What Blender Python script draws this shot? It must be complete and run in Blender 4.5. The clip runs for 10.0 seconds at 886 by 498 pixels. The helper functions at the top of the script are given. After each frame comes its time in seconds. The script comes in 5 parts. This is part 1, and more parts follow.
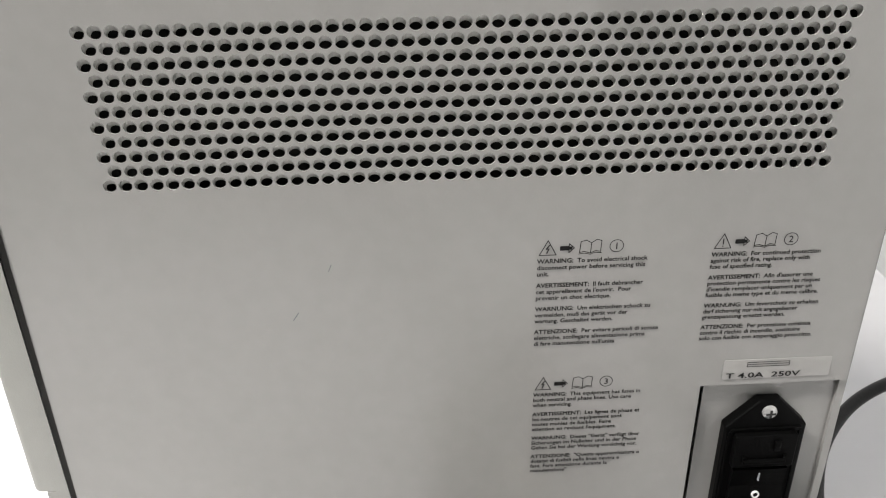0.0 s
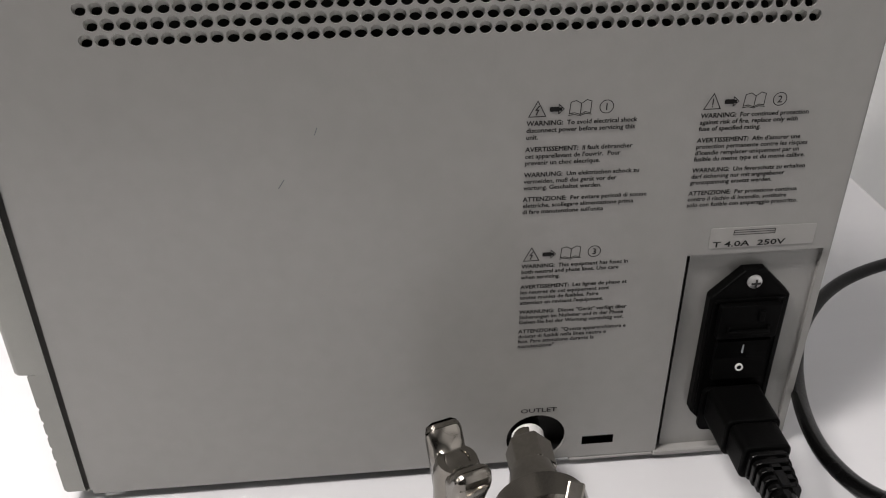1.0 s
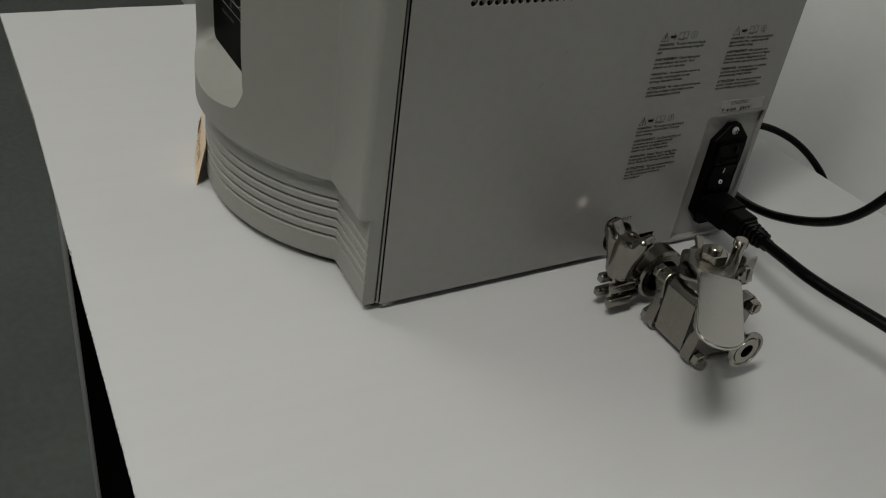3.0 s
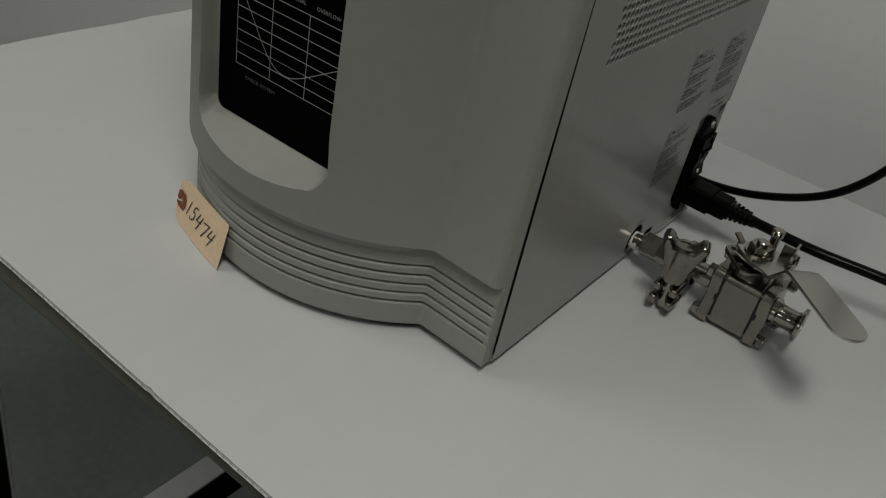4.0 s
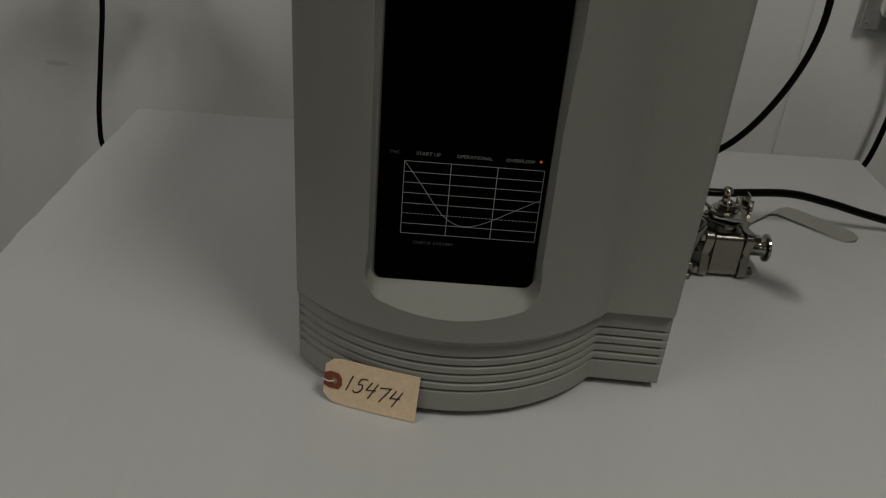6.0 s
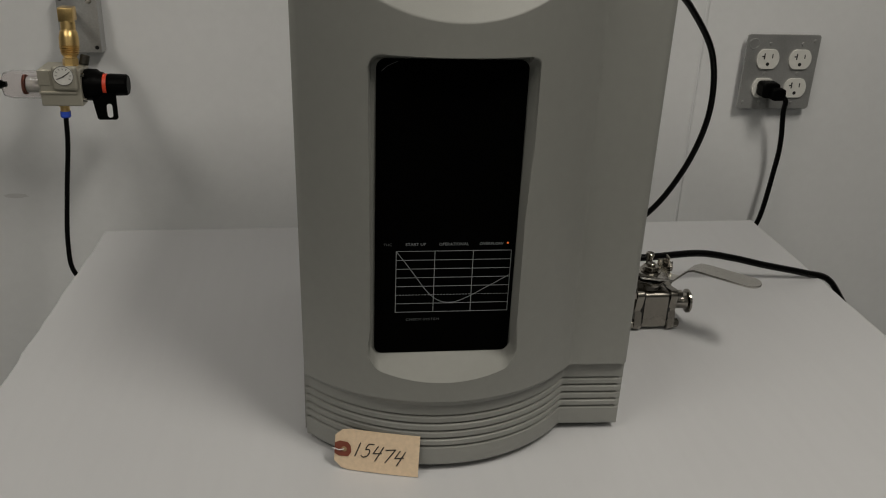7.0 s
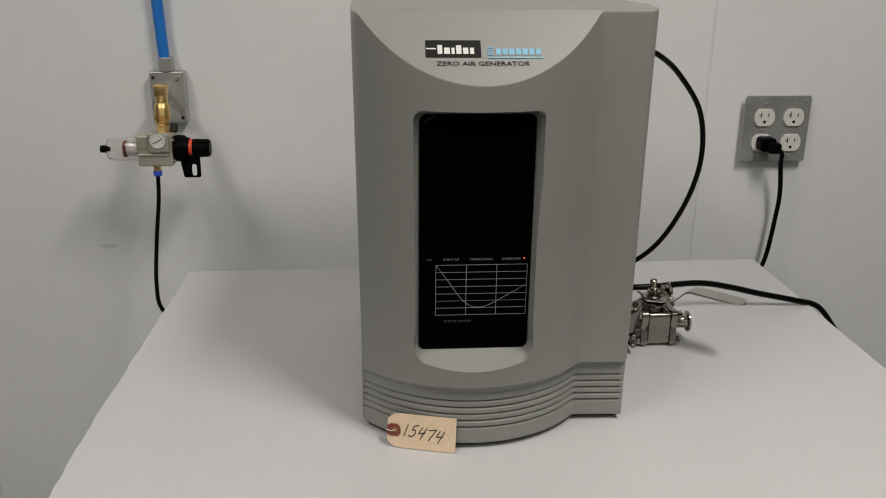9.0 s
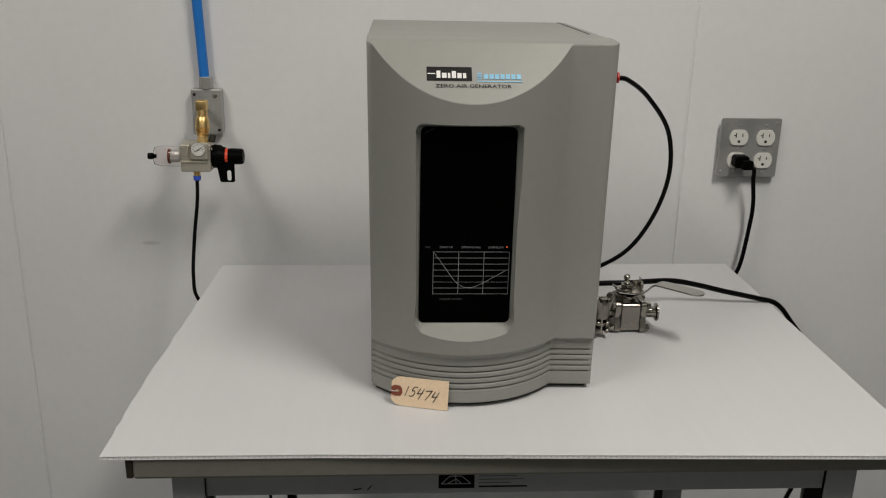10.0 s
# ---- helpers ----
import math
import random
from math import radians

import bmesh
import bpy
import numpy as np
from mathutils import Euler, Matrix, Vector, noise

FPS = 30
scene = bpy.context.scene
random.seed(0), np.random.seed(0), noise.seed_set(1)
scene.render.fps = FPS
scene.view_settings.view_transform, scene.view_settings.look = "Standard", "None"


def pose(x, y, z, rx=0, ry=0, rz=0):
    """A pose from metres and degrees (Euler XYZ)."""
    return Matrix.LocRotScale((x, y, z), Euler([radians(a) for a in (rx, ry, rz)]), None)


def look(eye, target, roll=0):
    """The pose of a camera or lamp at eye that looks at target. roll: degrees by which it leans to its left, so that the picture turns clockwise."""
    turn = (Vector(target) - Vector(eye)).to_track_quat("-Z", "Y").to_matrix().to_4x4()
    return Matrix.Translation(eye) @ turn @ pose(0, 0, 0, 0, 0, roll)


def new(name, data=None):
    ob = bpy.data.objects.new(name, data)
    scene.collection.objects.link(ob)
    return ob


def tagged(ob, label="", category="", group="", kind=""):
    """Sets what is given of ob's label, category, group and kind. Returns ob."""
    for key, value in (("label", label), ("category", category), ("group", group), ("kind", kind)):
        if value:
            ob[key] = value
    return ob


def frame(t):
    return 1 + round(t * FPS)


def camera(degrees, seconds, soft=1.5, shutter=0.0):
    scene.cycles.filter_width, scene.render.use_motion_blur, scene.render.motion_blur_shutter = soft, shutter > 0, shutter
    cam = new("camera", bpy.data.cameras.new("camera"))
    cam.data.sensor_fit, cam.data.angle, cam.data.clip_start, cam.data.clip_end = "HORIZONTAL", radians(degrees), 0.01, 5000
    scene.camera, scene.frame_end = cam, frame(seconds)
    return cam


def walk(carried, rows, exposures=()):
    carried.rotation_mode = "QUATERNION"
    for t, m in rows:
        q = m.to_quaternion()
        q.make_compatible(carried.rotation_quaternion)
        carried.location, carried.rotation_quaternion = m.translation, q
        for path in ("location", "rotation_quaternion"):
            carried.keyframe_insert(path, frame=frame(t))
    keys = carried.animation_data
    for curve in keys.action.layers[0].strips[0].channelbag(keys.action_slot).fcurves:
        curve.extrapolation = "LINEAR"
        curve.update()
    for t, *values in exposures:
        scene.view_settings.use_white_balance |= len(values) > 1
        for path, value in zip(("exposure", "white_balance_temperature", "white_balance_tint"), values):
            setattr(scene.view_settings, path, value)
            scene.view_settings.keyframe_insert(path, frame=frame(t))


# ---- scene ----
PATH = [
    (0, (0.377, 0.129, 1.212), (-1.369, 0.214, 0.242), -0.9),
    (0.1, (0.3791, 0.1297, 1.2066), (-1.3664, 0.2116, 0.2337), -0.94),
    (0.3, (0.3768, 0.1299, 1.1945), (-1.3557, 0.2259, 0.1998), -1.08),
    (0.4, (0.3747, 0.1281, 1.1884), (-1.3483, 0.2445, 0.1795), -1.01),
    (0.5, (0.376, 0.128, 1.183), (-1.344, 0.243, 0.168), -1.2),
    (0.6, (0.3747, 0.1275, 1.1824), (-1.3344, 0.2511, 0.1512), -1.37),
    (0.8, (0.3795, 0.1259, 1.1825), (-1.3192, 0.2567, 0.1350), -0.99),
    (1, (0.388, 0.119, 1.183), (-1.303, 0.283, 0.127), -0.3),
    (1.2, (0.4063, 0.1098, 1.1839), (-1.2875, 0.3096, 0.1393), 0.37),
    (1.3, (0.4170, 0.1019, 1.1864), (-1.2678, 0.3256, 0.1322), 0.76),
    (1.5, (0.446, 0.085, 1.189), (-1.233, 0.358, 0.137), 1.6),
    (1.7, (0.4798, 0.0723, 1.1966), (-1.1823, 0.3627, 0.1229), 2.03),
    (1.8, (0.497, 0.067, 1.198), (-1.159, 0.356, 0.114), 1.7),
    (1.9, (0.5159, 0.0580, 1.2050), (-1.1219, 0.3561, 0.0966), 1.69),
    (2, (0.532, 0.047, 1.203), (-1.106, 0.367, 0.1), 1.7),
    (2.2, (0.5459, 0.0100, 1.2091), (-1.0520, 0.3928, 0.0689), 2.03),
    (2.3, (0.5372, -0.0161, 1.2127), (-1.0216, 0.4232, 0.0391), 2.54),
    (2.4, (0.5396, -0.0465, 1.2122), (-1.0128, 0.4538, 0.0547), 3.52),
    (2.5, (0.537, -0.074, 1.224), (-0.984, 0.485, 0.051), 4.3),
    (2.7, (0.53, -0.132, 1.237), (-0.939, 0.578, 0.081), 6.4),
    (3.8, (0.34, -0.347, 1.263), (-0.671, 0.962, 0.139), 11.8),
    (4, (0.293, -0.381, 1.262), (-0.554, 1.04, 0.139), 12.6),
    (4.2, (0.2501, -0.4244, 1.2682), (-0.4866, 1.0585, 0.1465), 12.16),
    (4.3, (0.2367, -0.4389, 1.2673), (-0.4655, 1.0639, 0.1500), 12.03),
    (4.5, (0.199, -0.474, 1.27), (-0.394, 1.077, 0.154), 12.2),
    (4.7, (0.1659, -0.4924, 1.2707), (-0.3261, 1.0906, 0.1518), 12.40),
    (4.8, (0.1524, -0.4996, 1.2665), (-0.3082, 1.0992, 0.1568), 11.92),
    (5, (0.108, -0.508, 1.265), (-0.277, 1.111, 0.156), 10.9),
    (5.2, (0.0614, -0.5110, 1.2686), (-0.2478, 1.1285, 0.1657), 9.91),
    (5.4, (0.0218, -0.5125, 1.2812), (-0.2070, 1.1467, 0.1882), 8.57),
    (5.5, (0.01, -0.514, 1.291), (-0.183, 1.152, 0.201), 8.0),
    (5.7, (-0.021, -0.515, 1.297), (-0.108, 1.178, 0.236), 6.8),
    (6.8, (-0.119, -0.606, 1.34), (0.108, 1.198, 0.508), 2.5),
    (7, (-0.122, -0.625, 1.343), (0.124, 1.19, 0.54), 2.3),
    (7.2, (-0.1261, -0.6380, 1.3450), (0.1246, 1.1896, 0.5723), 2.19),
    (7.5, (-0.128, -0.657, 1.349), (0.109, 1.192, 0.624), 1.7),
    (7.7, (-0.1249, -0.6756, 1.3545), (0.0879, 1.1820, 0.6443), 1.32),
    (8, (-0.123, -0.708, 1.355), (0.049, 1.16, 0.661), 0.9),
    (8.3, (-0.1240, -0.7336, 1.3545), (0.0321, 1.1409, 0.6749), 0.67),
    (8.5, (-0.128, -0.753, 1.352), (0.03, 1.122, 0.675), 0.4),
    (8.7, (-0.1339, -0.7701, 1.3529), (0.0368, 1.1061, 0.6815), 0.53),
    (9, (-0.132, -0.8, 1.363), (0.021, 1.083, 0.708), 0.6),
    (9.3, (-0.1207, -0.8426, 1.3732), (0.0072, 1.0434, 0.7199), 0.77),
    (9.5, (-0.113, -0.883, 1.377), (-0.004, 1.005, 0.726), 0.9),
    (9.7, (-0.1114, -0.9203, 1.3790), (-0.0130, 0.9711, 0.7365), 1.03),
    (10, (-0.122, -0.971, 1.386), (-0.008, 0.93, 0.774), 1.2),
]
EXPOSURES = [(0.0, 1.64, 6530, 11), (0.5, 1.18, 6540, 13), (1.0, 0.78, 6590, 14), (1.5, 0.42, 6610, 12), (2.0, -0.06, 6630, 11), (2.5, -0.45, 6680, 7), (3.2, -0.60, 6680, 4), (4.0, -0.88, 6680, 3), (4.5, -0.82, 6680, 3), (5.0, -1.07, 6780, 2), (5.5, -1.45, 6900, 3), (6.2, -1.25, 6950, 6), (7.0, -0.73, 6950, 8), (7.5, -0.47, 6900, 8), (8.0, -0.28, 6850, 8), (9.0, -0.19, 6830, 9), (10.0, -0.17, 6830, 9)]
cam = camera(53.0, 10.0, soft=1.1)
walk(cam, [(t, look(eye, target, roll)) for t, eye, target, roll in PATH], EXPOSURES)

# ---- light: four ceiling troffers, white room ----
world = bpy.data.worlds.new("world")
scene.world = world
world.use_nodes = True
world.node_tree.nodes["Background"].inputs[0].default_value = (0.95, 0.97, 1.0, 1)
world.node_tree.nodes["Background"].inputs[1].default_value = 0.02
CEIL = 2.70
TROFFERS = [(0.58, -0.78, 0.30, 0.80, 28.5), (-1.15, -0.95, 0.30, 1.15, 20.0), (0.62, -3.6, 0.30, 1.15, 11.0), (-1.15, -3.6, 0.30, 1.15, 11.0)]
TZ = 0.90


# ---- materials ----
def mat(name, col, rough=0.5, metal=0.0, var=0.06, scale=40.0, fine=0.03, bump=0.0, bscale=400.0, coat=0.0, spec=0.5, rvar=0.05, stretch=(1, 1, 1)):
    """Procedural surface: base colour with blotches at two scales, roughness wear and fine relief."""
    m = bpy.data.materials.new(name)
    m.use_nodes = True
    n, l = m.node_tree.nodes, m.node_tree.links
    b = n["Principled BSDF"]
    tc = n.new("ShaderNodeTexCoord")
    mp = n.new("ShaderNodeMapping")
    mp.inputs["Scale"].default_value = stretch
    l.new(tc.outputs["Object"], mp.inputs[0])
    a = n.new("ShaderNodeTexNoise")
    a.inputs["Scale"].default_value, a.inputs["Detail"].default_value = scale * 0.12, 6
    c = n.new("ShaderNodeTexNoise")
    c.inputs["Scale"].default_value, c.inputs["Detail"].default_value = scale * 4.0, 4
    for t in (a, c):
        l.new(mp.outputs[0], t.inputs["Vector"])
    mr = n.new("ShaderNodeMapRange")
    mr.inputs[1].default_value, mr.inputs[2].default_value = 0.3, 0.7
    mr.inputs[3].default_value, mr.inputs[4].default_value = 1 - var, 1 + var
    l.new(a.outputs[0], mr.inputs[0])
    mr2 = n.new("ShaderNodeMapRange")
    mr2.inputs[1].default_value, mr2.inputs[2].default_value = 0.3, 0.7
    mr2.inputs[3].default_value, mr2.inputs[4].default_value = 1 - fine, 1 + fine
    l.new(c.outputs[0], mr2.inputs[0])
    mu = n.new("ShaderNodeMath")
    mu.operation = "MULTIPLY"
    l.new(mr.outputs[0], mu.inputs[0])
    l.new(mr2.outputs[0], mu.inputs[1])
    vm = n.new("ShaderNodeVectorMath")
    vm.operation = "SCALE"
    vm.inputs[0].default_value = col
    l.new(mu.outputs[0], vm.inputs["Scale"])
    l.new(vm.outputs[0], b.inputs["Base Color"])
    rr = n.new("ShaderNodeMapRange")
    rr.inputs[1].default_value, rr.inputs[2].default_value = 0.3, 0.7
    rr.inputs[3].default_value, rr.inputs[4].default_value = max(0.02, rough - rvar), min(1, rough + rvar)
    l.new(a.outputs[0], rr.inputs[0])
    l.new(rr.outputs[0], b.inputs["Roughness"])
    b.inputs["Metallic"].default_value = metal
    b.inputs["Coat Weight"].default_value = coat
    b.inputs["Specular IOR Level"].default_value = spec
    if bump:
        d = n.new("ShaderNodeTexNoise")
        d.inputs["Scale"].default_value, d.inputs["Detail"].default_value = bscale, 3
        l.new(mp.outputs[0], d.inputs["Vector"])
        bp = n.new("ShaderNodeBump")
        bp.inputs["Strength"].default_value, bp.inputs["Distance"].default_value = bump, 0.001
        l.new(d.outputs[0], bp.inputs["Height"])
        l.new(bp.outputs[0], b.inputs["Normal"])
    return m


def glass(name, col, rough=0.05):
    m = bpy.data.materials.new(name)
    m.use_nodes = True
    b = m.node_tree.nodes["Principled BSDF"]
    b.inputs["Base Color"].default_value = (*col, 1)
    b.inputs["Roughness"].default_value = rough
    b.inputs["Transmission Weight"].default_value = 1.0
    b.inputs["IOR"].default_value = 1.3
    return m


def glow(name, col, strength):
    m = bpy.data.materials.new(name)
    m.use_nodes = True
    b = m.node_tree.nodes["Principled BSDF"]
    b.inputs["Base Color"].default_value = (*col, 1)
    b.inputs["Emission Color"].default_value = (*col, 1)
    b.inputs["Emission Strength"].default_value = strength
    return m


M_PLASTIC = mat("beige_grey_plastic", (0.264, 0.265, 0.247), 0.48, var=0.025, scale=30, fine=0.02, bump=0.12, bscale=1800)
M_PANEL = mat("grey_painted_steel", (0.272, 0.268, 0.258), 0.25, var=0.03, scale=35, fine=0.02, bump=0.03, bscale=900, rvar=0.015)
M_DARK = mat("black_interior", (0.012, 0.012, 0.012), 0.7, var=0.2)
M_GAP = mat("dark_gap", (0.014, 0.014, 0.013), 0.7)
M_SEAM = mat("seam_shade", (0.07, 0.068, 0.064), 0.7, var=0.15)
M_SHEET = mat("white_corrugated_plastic", (0.565, 0.567, 0.580), 0.40, var=0.02, scale=25, fine=0.01, bump=0.08, bscale=120, stretch=(1, 0.08, 1))
M_SHEET_LIT = mat("white_corrugated_plastic_lit", (0.84, 0.84, 0.84), 0.5, var=0.05, scale=200)
M_WALL = mat("white_wall_panel", (0.790, 0.795, 0.805), 0.55, var=0.03, scale=18, fine=0.012, bump=0.10, bscale=160)
M_REFLECT_DARK = mat("dark_reflected_wall", (0.07, 0.07, 0.072), 0.6, var=0.06, scale=12, bump=0.08, bscale=150)
M_CEIL = mat("pale_ceiling", (0.70, 0.70, 0.69), 0.8, var=0.03)
M_FLOOR = mat("grey_concrete_floor", (0.098, 0.110, 0.104), 0.20, var=0.18, scale=14, fine=0.08, bump=0.2, bscale=90)
M_STEEL = mat("nickel_steel", (0.36, 0.338, 0.302), 0.15, 1.0, var=0.10, scale=120, fine=0.06, bump=0.025, bscale=700, rvar=0.08)
M_CAST = mat("cast_steel", (0.27, 0.253, 0.225), 0.24, 1.0, var=0.12, scale=100, fine=0.05, bump=0.06, bscale=700, rvar=0.08)
M_BRUSHED = mat("brushed_steel", (0.50, 0.485, 0.455), 0.25, 1.0, var=0.10, scale=60, fine=0.04, bump=0.03, bscale=600)
M_BLACK = mat("black_moulded_plastic", (0.002, 0.002, 0.002), 0.42, spec=0.04, var=0.15, bump=0.08, bscale=900)
M_RUBBER = mat("black_rubber", (0.0025, 0.0025, 0.0025), 0.28, spec=0.12, var=0.2, bump=0.08, bscale=700)
M_SHINE = mat("black_gloss_panel", (0.0010, 0.0010, 0.0010), 0.45, spec=0.02, var=0.1, scale=10)
M_PRINT = mat("dark_print", (0.012, 0.012, 0.012), 0.6, spec=0.15)
M_PALE = mat("pale_print", (0.34, 0.36, 0.38), 0.6)
M_DIM = mat("dim_print", (0.10, 0.107, 0.113), 0.6)
M_WORDS = mat("grey_print", (0.22, 0.232, 0.245), 0.6)
M_WHITE = mat("white_print", (0.75, 0.75, 0.73), 0.5)
M_BLUEPRINT = mat("light_blue_print", (0.20, 0.48, 0.68), 0.5)
M_MANILA = mat("manila_card", (0.77, 0.59, 0.41), 0.75, var=0.06, scale=80, fine=0.06, bump=0.15, bscale=900)
M_PATCH = mat("red_brown_patch", (0.22, 0.055, 0.03), 0.7, var=0.12, scale=200)
M_INK = mat("black_ink", (0.014, 0.012, 0.012), 0.6)
M_LABEL = mat("translucent_label_tape", (0.315, 0.31, 0.296), 0.35, var=0.02)
M_TAPE = mat("white_thread_tape", (0.62, 0.62, 0.60), 0.6, bump=0.3, bscale=500)
M_BRASS = mat("brass", (0.73, 0.51, 0.22), 0.38, 1.0, var=0.12, scale=150, fine=0.06, bump=0.08)
M_BLUE = mat("blue_hose", (0.012, 0.19, 0.63), 0.4, var=0.06)
M_COLLAR = mat("blue_collar", (0.03, 0.09, 0.55), 0.4)
M_RED = mat("red_collar", (0.50, 0.03, 0.035), 0.4)
M_ORANGE = mat("red_ring", (0.75, 0.07, 0.03), 0.4)
M_GREYMETAL = mat("zinc_plate", (0.46, 0.46, 0.455), 0.40, 0.6, var=0.15, scale=120, fine=0.08, bump=0.1)
M_BODY = mat("satin_die_cast", (0.52, 0.49, 0.41), 0.42, 0.6, var=0.06, scale=150, bump=0.1)
M_BENCH = mat("grey_bench_paint", (0.285, 0.290, 0.292), 0.45, var=0.08, scale=30, fine=0.04, bump=0.06)
# bench paint made lighter, for the light falling on the stretchers
M_BENCH_LIT = mat("grey_bench_paint_lit", (0.33, 0.335, 0.335), 0.45, var=0.08, scale=30, fine=0.04, bump=0.06)
M_LIP = mat("taupe_bench_edge", (0.165, 0.160, 0.138), 0.5, var=0.08, scale=30, fine=0.05, bump=0.06)
M_CAP = mat("dark_brown_plastic_and_gap_shade", (0.03, 0.027, 0.02), 0.45, spec=0.2)
M_SMUDGE = mat("grey_smudge", (0.69, 0.69, 0.69), 0.6, var=0.10, scale=300)
M_CRESCENT = mat("vent_crescent_grey", (0.46, 0.455, 0.435), 0.55)
M_IVORY = mat("white_receptacle", (0.72, 0.71, 0.67), 0.35)
M_CLEAR = glass("clear_bowl", (0.96, 0.93, 0.93))
M_LED = glow("amber_indicator", (1.0, 0.20, 0.04), 0.5)
M_LAMP = glow("lit_diffuser", (1.0, 0.97, 0.92), 1.0)
M_FIXTURE = mat("white_enamel", (0.8, 0.8, 0.79), 0.4)
M_CARD = mat("brown_card", (0.33, 0.22, 0.12), 0.8)

# ---- building helpers ----
ORG = {}


def thing(name, loc, label, category, group="", kind=""):
    ob = new(name)
    ob.empty_display_size = 0.02
    ob.location = loc
    ORG[ob] = Vector(loc)
    return tagged(ob, label, category, group, kind)


def part(name, bm, material, parent=None, label="", smooth=False, crease=38):
    """Links a bmesh, given in world places, as one mesh object under a thing or a part."""
    org = ORG.get(parent, Vector((0, 0, 0))) if parent else Vector((0, 0, 0))
    bmesh.ops.translate(bm, verts=bm.verts, vec=-org)
    me = bpy.data.meshes.new(name)
    bm.normal_update()
    bm.to_mesh(me)
    bm.free()
    if smooth:
        for p in me.polygons:
            p.use_smooth = True
        me.set_sharp_from_angle(angle=radians(crease))
    me.materials.append(material)
    ob = new(name, me)
    if parent:
        ob.parent = parent
    ORG[ob] = org
    if label:
        ob["label"] = label
    return ob


def setting(name, bm, material, label, category):
    return tagged(part(name, bm, material), label, category, kind="structure")


def box(x0, y0, z0, x1, y1, z1, bevel=0.0, seg=2, bm=None):
    bm = bm or bmesh.new()
    r = bmesh.ops.create_cube(bm, size=1)
    for v in r["verts"]:
        v.co = Vector(((x0 + x1) / 2 + v.co.x * (x1 - x0), (y0 + y1) / 2 + v.co.y * (y1 - y0), (z0 + z1) / 2 + v.co.z * (z1 - z0)))
    if bevel:
        vs = set(r["verts"])
        es = [e for e in bm.edges if e.verts[0] in vs and e.verts[1] in vs]
        bmesh.ops.bevel(bm, geom=es, offset=bevel, segments=seg, affect="EDGES", profile=0.5)
    return bm


def turned(p0, axis, profile, n=32, bm=None):
    """A turned body: profile of (distance along the axis, radius) from p0; closed where the radius is 0."""
    bm = bm or bmesh.new()
    q = Vector(axis).normalized().to_track_quat("Z", "Y")
    rings = []
    for d, r in profile:
        ring = [bm.verts.new(Vector(p0) + q @ Vector((r * math.cos(2 * math.pi * i / n), r * math.sin(2 * math.pi * i / n), d))) for i in range(n)] if r > 0 else [bm.verts.new(Vector(p0) + q @ Vector((0, 0, d)))]
        rings.append(ring)
    for a, b in zip(rings, rings[1:]):
        for i in range(n):
            j = (i + 1) % n
            f = [a[i % len(a)], a[j % len(a)], b[j % len(b)], b[i % len(b)]]
            f = [v for k, v in enumerate(f) if v not in f[:k]]
            if len(f) > 2:
                bm.faces.new(f)
    return bm


def rod(p0, p1, r, n=20, cap=0.0, bm=None):
    d = Vector(p1) - Vector(p0)
    h = d.length
    c = cap or min(r, h) * 0.12
    return turned(p0, d, [(0, 0), (0, r - c), (c, r), (h - c, r), (h, r - c), (h, 0)], n, bm)


def prism(outline, plane, at, depth, bevel=0.0, bm=None):
    """An outline of 2D points in the plane 'yz', 'xz' or 'xy', pushed from 'at' by depth along the third axis."""
    bm = bm or bmesh.new()
    place = {"yz": lambda a, b, c: (c, a, b), "xz": lambda a, b, c: (a, c, b), "xy": lambda a, b, c: (a, b, c)}[plane]
    lo = [bm.verts.new(place(a, b, at)) for a, b in outline]
    hi = [bm.verts.new(place(a, b, at + depth)) for a, b in outline]
    k = len(outline)
    faces = [bm.faces.new(lo), bm.faces.new(hi)] + [bm.faces.new((lo[i], lo[(i + 1) % k], hi[(i + 1) % k], hi[i])) for i in range(k)]
    bmesh.ops.recalc_face_normals(bm, faces=faces)
    if bevel:
        es = list({e for f in faces for e in f.edges})
        bmesh.ops.bevel(bm, geom=es, offset=bevel, segments=2, affect="EDGES", profile=0.5)
    return bm


def hexagon(c, r, turn=0.0, n=6):
    return [(c[0] + r * math.cos(turn + 2 * math.pi * i / n), c[1] + r * math.sin(turn + 2 * math.pi * i / n)) for i in range(n)]


def rounded(u0, v0, u1, v1, r, n=5):
    out = []
    for cu, cv, a0 in ((u1 - r, v1 - r, 0), (u0 + r, v1 - r, 90), (u0 + r, v0 + r, 180), (u1 - r, v0 + r, 270)):
        out += [(cu + r * math.cos(radians(a0 + 90 * i / n)), cv + r * math.sin(radians(a0 + 90 * i / n))) for i in range(n + 1)]
    return out


def spline(points, n=10):
    P = [Vector(p) for p in points]
    P = [2 * P[0] - P[1]] + P + [2 * P[-1] - P[-2]]
    out = []
    for i in range(1, len(P) - 2):
        a, b, c, d = P[i - 1:i + 3]
        for k in range(n):
            t = k / n
            out.append(0.5 * (2 * b + (c - a) * t + (2 * a - 5 * b + 4 * c - d) * t * t + (3 * b - a - 3 * c + d) * t ** 3))
    return out + [P[-2]]


